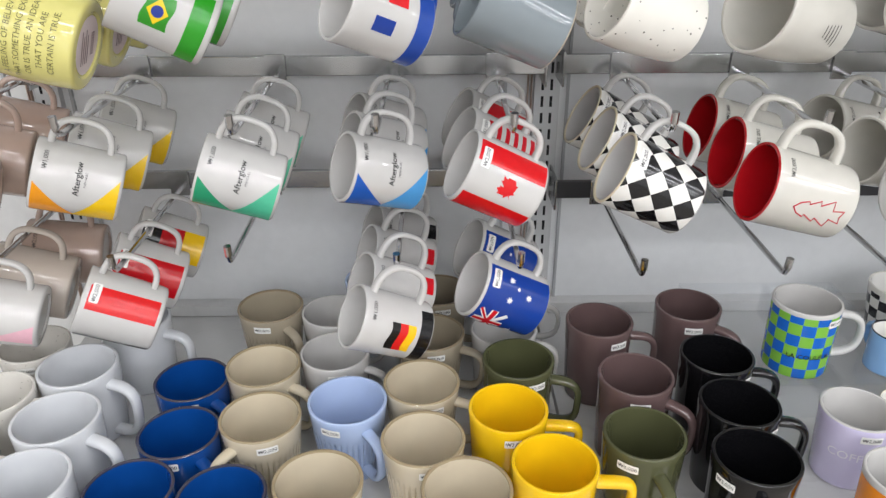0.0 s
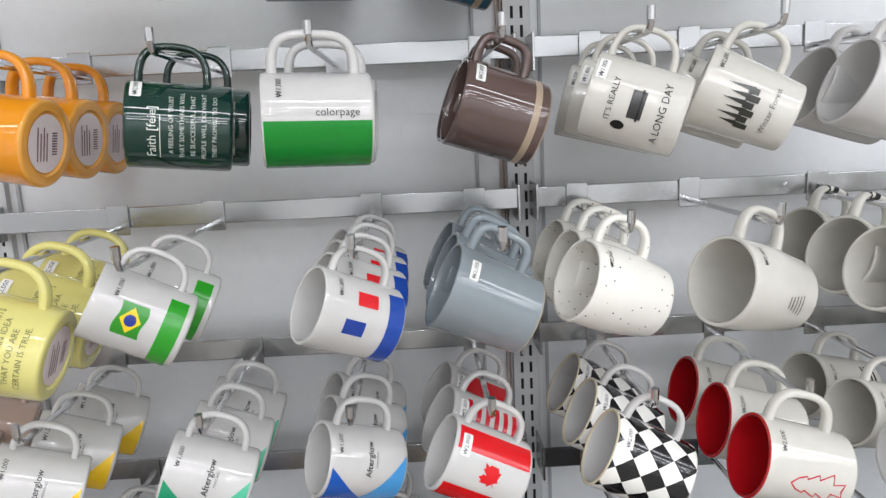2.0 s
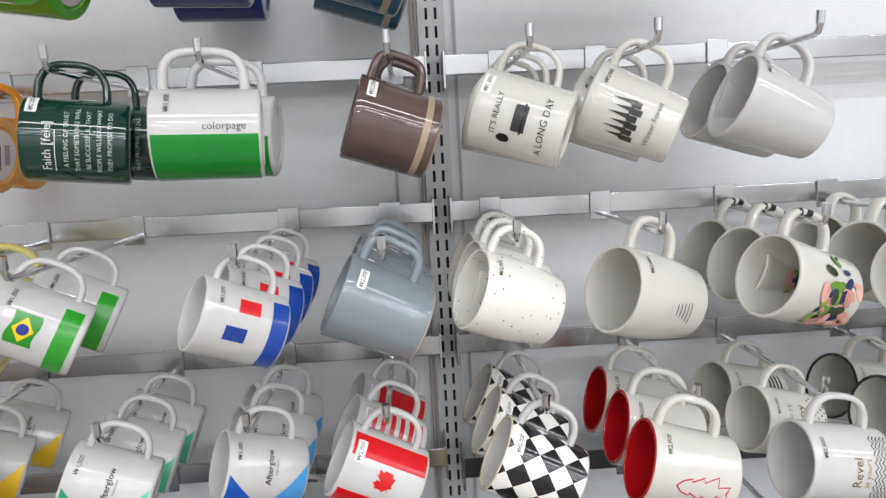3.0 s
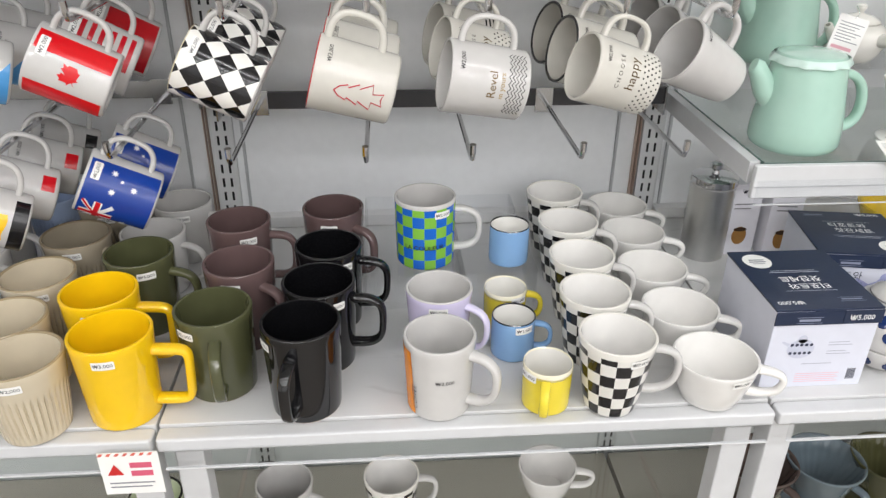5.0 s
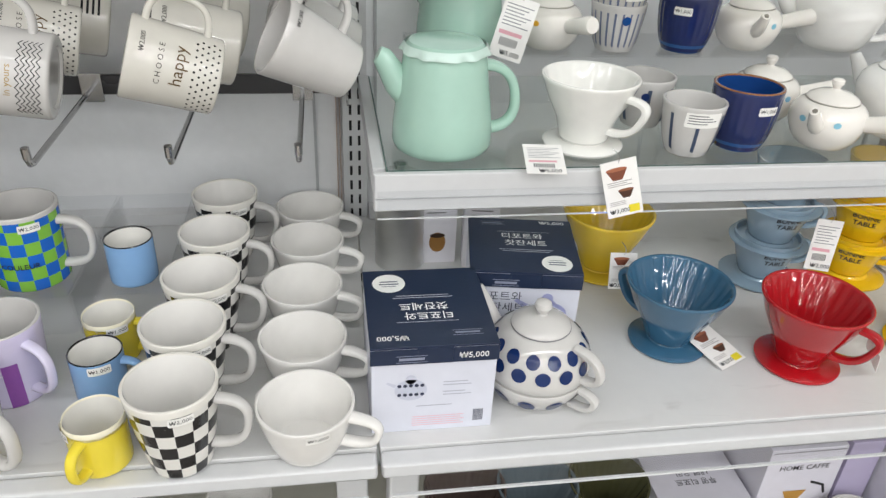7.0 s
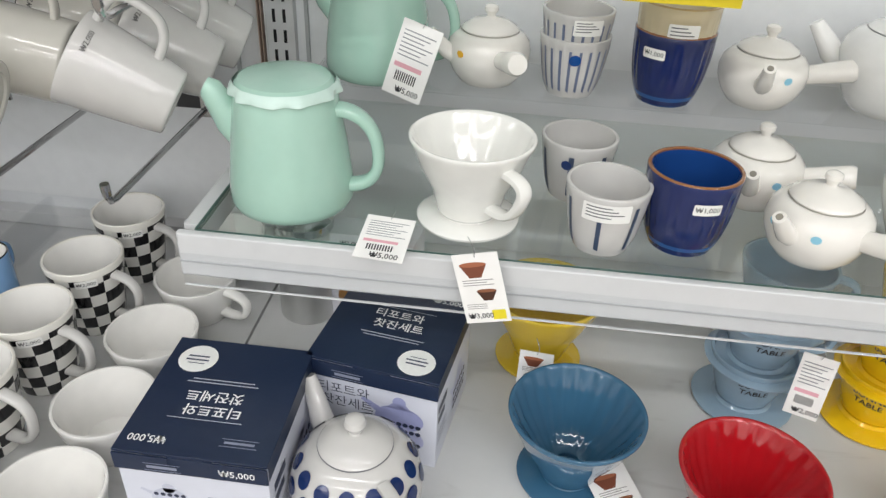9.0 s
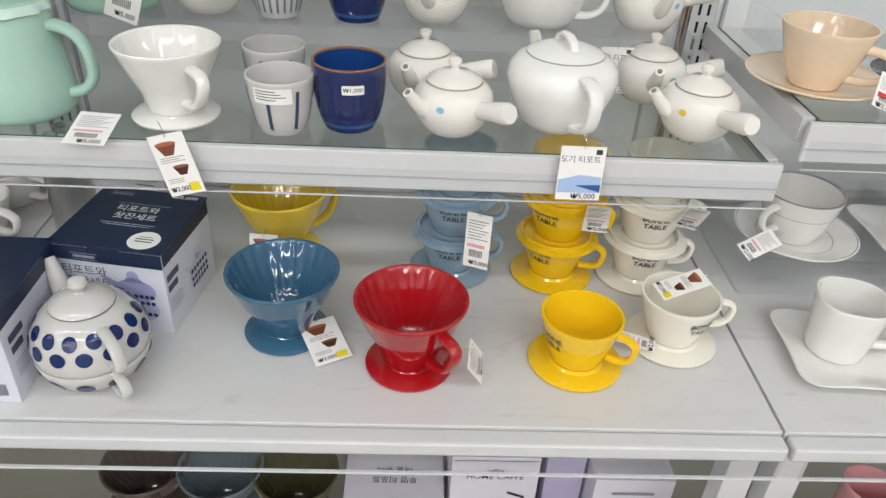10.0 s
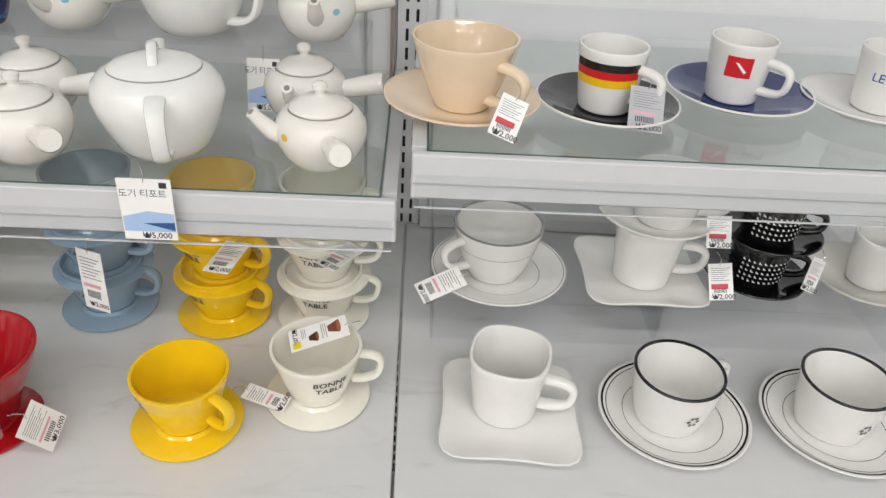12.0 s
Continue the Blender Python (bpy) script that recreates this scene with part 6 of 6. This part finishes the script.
hang_tag((1.184, 0.722, 1.105), (0.95, -0.1, 0.28), (0.30, -0.1, -0.95), 0.040, 0.068, "white price tag with brown pictures, over a shelf edge", style=2, won="3,000")
hang_tag((1.112, 0.915, 1.235), (0.92, -0.2, -0.25), (-0.25, -0.15, -1), 0.042, 0.075, "white price tag on a mint teapot", style=1, won="5,000")
hang_tag((1.522, 0.785, 0.985), (0.9, -0.35, 0), (0.1, -0.1, -1), 0.032, 0.075, "white price tag on a grey-blue dripper", style=1, won="2,000")
hang_tag((1.328, 0.722, 0.866), (0.90, 0.42, 0.05), (0.45, -0.88, -0.17), 0.044, 0.066, "white price tag with a brown picture on a blue dripper", style=2, won="3,000")
hang_tag((1.506, 0.628, 0.903), (0.1, 0.85, 0.4), (0.25, -0.3, -0.9), 0.036, 0.044, "white price tag hung from the handle of a red dripper", style=1, won="3,000")
hang_tag((1.948, 0.772, 1.180), (0.9, -0.1, -0.35), (-0.25, -0.6, -0.75), 0.026, 0.040, "white and red price tag on a peach cup", style=1, won="2,000")
hang_tag((2.080, 0.815, 1.180), (1, -0.05, -0.1), (0.2, -0.65, -0.7), 0.034, 0.045, "grey and white price tag on an espresso cup", tint="b9b9bd", style=1, won="2,000")
hang_tag((1.918, 0.832, 0.938), (0.45, -0.75, -0.45), (-0.80, -0.45, -0.28), 0.026, 0.055, "white price tag on a lined cup", style=1, won="2,000")
hang_tag((2.212, 0.832, 0.968), (0.9, -0.3, 0.3), (-0.2, -0.5, -0.8), 0.026, 0.042, "white and red price tag on a white cup", style=1, won="2,000")
hang_tag((1.690, 0.708, 0.868), (0.3, 0.9, 0.1), (0.92, -0.35, -0.12), 0.020, 0.048, "white price tag on a yellow dripper", style=1, won="2,000")
hang_tag((1.795, 0.740, 0.935), (0.25, -0.9, -0.1), (-0.9, -0.35, -0.25), 0.030, 0.062, "white price tag lying in a cream dripper", style=2, won="2,000")
hang_tag((1.255, 0.812, 0.93), (1, -0.1, 0), (0, -0.3, -1), 0.036, 0.050, "white price tag on a yellow dripper", style=2, won="3,000")


hang_tag((1.672, 0.812, 0.985), (0.9, -0.3, 0.1), (-0.6, -0.6, -0.15), 0.030, 0.050, "white price tag on a yellow dripper", style=1, won="2,000")
hang_tag((1.800, 0.815, 0.985), (0.7, -0.6, 0.1), (-0.8, -0.4, -0.1), 0.028, 0.050, "white price tag on a cream dripper", style=1, won="2,000")
hang_tag((2.200, 0.842, 1.025), (0.9, -0.3, 0.2), (0.1, -0.5, -0.8), 0.026, 0.036, "white and red price tag on a small white cup", style=1, won="2,000")
hang_tag((2.33, 0.838, 0.975), (0.8, 0.1, -0.4), (-0.5, -0.4, -0.5), 0.020, 0.040, "white price tag on a black cup", style=1, won="2,000")


# ---- things on the lower shelf ----
for x, y, c, n in ((1.056, 0.775, "574a45", "brown"), (1.168, 0.770, "66737a", "grey"), (1.280, 0.765, "4a4a30", "olive green")):
    dripper(x, y, LOW, -60, c, f"{n} ceramic coffee dripper on a lower shelf", 0.063, 0.105, 0.050)
stand(WHITEMID, "mug", "plain white mug on a lower shelf", 0.275, 0.785, -20, LOW, won="")
stand(CHECKCUP, "mug", "tapered mug with black and white checks on a lower shelf", 0.447, 0.785, 5, LOW, won="")
stand(SOUP, "mug", "wide white soup cup on a lower shelf", 0.715, 0.83, -10, LOW, won="")
stand(WHITEMID, "mug", "plain white mug on a lower shelf", 1.64, 0.662, -20, LOW, won="")


def card_box(x0, x1, y0, y1, h, label, top="", front=(), tint="dcdae4"):
    root = thing("gift_box", label, "box", pose((x0 + x1) / 2, (y0 + y1) / 2, LOW), "boxes on the lower shelf")
    w, d = x1 - x0, y1 - y0
    part("carton", box_bm(-w / 2, w / 2, -d / 2, d / 2, 0, h, 0.0012), surface("gift_card", rgb(tint), 0.42, 0.05, 12, 0.04, 200), root)
    flat_on(root, "flap_line", [rect(-w / 2 + 0.003, -d / 2 + 0.007, w / 2 - 0.003, -d / 2 + 0.0078)], pose(0, 0, h + 0.0004), "a9a7b2")
    if top:
        for k, s in enumerate(top):
            lettering_on(root, s, 0.014, pose(0, -0.008 + 0.018 * k, h + 0.0004, 0, 0, 180), "3a3a44", 0.01)
    for k, (s, size) in enumerate(front):
        lettering_on(root, s, size, pose(0, -d / 2 - 0.0005, h - 0.026 - 0.014 * k, 90, 0, 0), "2d2d33", 0.005)
    return root


card_box(1.352, 1.500, 0.70, 0.845, 0.085, "white gift box of a glass teapot", ("\ud22c\uba85 \ud2f0\ud3ec\ud2b8", "\ub0b4\uc5f4 \uc720\ub9ac"))
b = card_box(1.507, 1.632, 0.722, 0.85, 0.185, "white gift box of a home coffee set", (), (("coffee", 0.010), ("HOME CAFFE", 0.014)))
f = pose(0, -0.0646, 0, 90, 0, 0)
flat_on(b, "brown_print", [[(-0.022, 0.095), (0.018, 0.095), (0.008, 0.075), (-0.012, 0.075)]], f, "b98a3e")
flat_on(b, "black_print", [[(0.02, 0.115), (0.045, 0.105), (0.052, 0.085), (0.048, 0.084), (0.042, 0.101), (0.02, 0.110)], rect(-0.03, 0.045, 0.03, 0.068)], f, "26262a")
flat_on(b, "fold_line", [rect(-0.06, 0.178, 0.06, 0.1792)], f, "55555c")
card_box(1.642, 1.697, 0.725, 0.85, 0.185, "narrow lilac gift box on a lower shelf", tint="b7aecb")
b = card_box(1.703, 1.815, 0.69, 0.82, 0.180, "white gift box on a lower shelf")
flat_on(b, "small_print", [rect(-0.03, 0.150, 0.03, 0.156), rect(-0.022, 0.140, 0.022, 0.144)], pose(0, -0.0656, 0, 90, 0, 0), "8f8d98")
PINKCUP = make(0.038, 0.042, 0.09, glaze("e4a3a8"))
stand(PINKCUP, "mug", "pink glazed mug on a lower shelf", 2.165, 0.765, -20, LOW, won="")
stand({**PINKCUP, "out": glaze("c7d57c")}, "mug", "pale green glazed mug on a lower shelf", 2.31, 0.78, -20, LOW, won="")
stand({**PINKCUP, "out": glaze("dfe8c8"), "rim": glaze("1b1b1d"), "rimw": 0.002}, "mug", "pale green mug with a black rim on a lower shelf", 0.075, 0.775, -20, LOW, won="")


# ---- coffee things behind the boxes ----
def canister(x, y):
    root = thing("coffee_canister", "brushed steel coffee canister behind the boxes", "canister", pose(x, y, DECK), "")
    prof = [(0, 0), (0.034, 0), (0.0355, 0.002)] + [(0.0355 - 0.0008 * (k % 2), 0.012 + 0.010 * k) for k in range(11)] + [(0.0355, 0.124), (0.034, 0.126), (0, 0.126)]
    part("body", lathe(prof, 48), M_CANISTER, root)
    lid = part("lid", lathe([(0, 0.1265), (0.0365, 0.1265), (0.037, 0.129), (0.036, 0.137), (0.030, 0.140), (0, 0.141)], 48), M_CHROME, root)
    part("knob", lathe([(0, 0.1412), (0.006, 0.1412), (0.005, 0.147), (0.010, 0.151), (0.010, 0.157), (0.006, 0.160), (0, 0.1605)], 24), M_CHROME, lid)
    return root


M_CANISTER = surface("brushed_steel", (0.66, 0.66, 0.65), 0.30, 0.06, 25, 0.02, 300, metal=1.0, rough_vary=0.05)
canister(0.968, 0.945)


def card_stand(x, y, turn, w, h, d, label):
    root = thing("coffee_box", label, "box", pose(x, y, DECK, 0, 0, turn), "coffee boxes")
    part("carton", box_bm(-w / 2, w / 2, -d / 2, d / 2, 0, h, 0.001), M_WHITECARD, root)
    f = pose(0, -d / 2 - 0.0005, 0, 90, 0, 0)
    flat_on(root, "picture", [disc(0, h * 0.28, w * 0.22, 18, h * 0.13)], f, "a5773f")
    flat_on(root, "picture", [disc(0, h * 0.37, w * 0.2, 18, h * 0.03)], f @ pose(0, 0, 0.0004), "3a2516")
    lettering_on(root, "\u20a92,000", 0.0085, f @ pose(w * 0.1, h * 0.9, 0), "35353a", 0.01)
    flat_on(root, "small_print", [rect(-w * 0.3, h * 0.72, w * 0.3, h * 0.735), rect(-w * 0.3, h * 0.66, w * 0.2, h * 0.675)], f, "77777a")
    return root


card_stand(1.022, 0.955, 0, 0.055, 0.125, 0.04, "white coffee filter box with a brown picture")
card_stand(1.085, 0.940, -8, 0.05, 0.13, 0.05, "white coffee filter box with a brown picture")

# ---- signs ----
root = thing("warning_sign", "white shelf-edge sign with a red triangle", "sign", pose(0.158, 0.536, 0.815), "")
part("card", box_bm(-0.033, 0.033, -0.0006, 0.0006, -0.033, 0.028), M_PAPER, root)
f = pose(0, -0.0011, 0, 90, 0, 0)
flat_on(root, "red_stripes", [[(-0.033 + 0.009 * k, 0.024), (-0.029 + 0.009 * k, 0.024), (-0.026 + 0.009 * k, 0.028), (-0.030 + 0.009 * k, 0.028)] for k in range(7)], f, "d86a5a")
flat_on(root, "triangle", [[(-0.026, -0.004), (-0.008, -0.004), (-0.017, 0.012)]], f, "cc2a2a")
flat_on(root, "red_print", [rect(0.0, 0.006, 0.024, 0.014), rect(0.0, -0.006, 0.024, 0.002)], f, "d9607a")
flat_on(root, "small_print", [rect(-0.026, -0.017, 0.024, -0.015), rect(-0.026, -0.023, 0.02, -0.021)], f, "8a8a90")
root = thing("yellow_sign", "yellow shelf price sign hung from a glass shelf", "sign", pose(1.345, 0.90, 1.31), "")
part("card", box_bm(-0.052, 0.052, -0.0006, 0.0006, -0.035, 0.035), surface("yellow_card", rgb("f2da2a"), 0.4, 0.04, 20), root)
flat_on(root, "red_print", [rect(-0.046, -0.002, 0.046, 0.012)], pose(0, -0.0011, 0, 90, 0, 0), "d9472a")
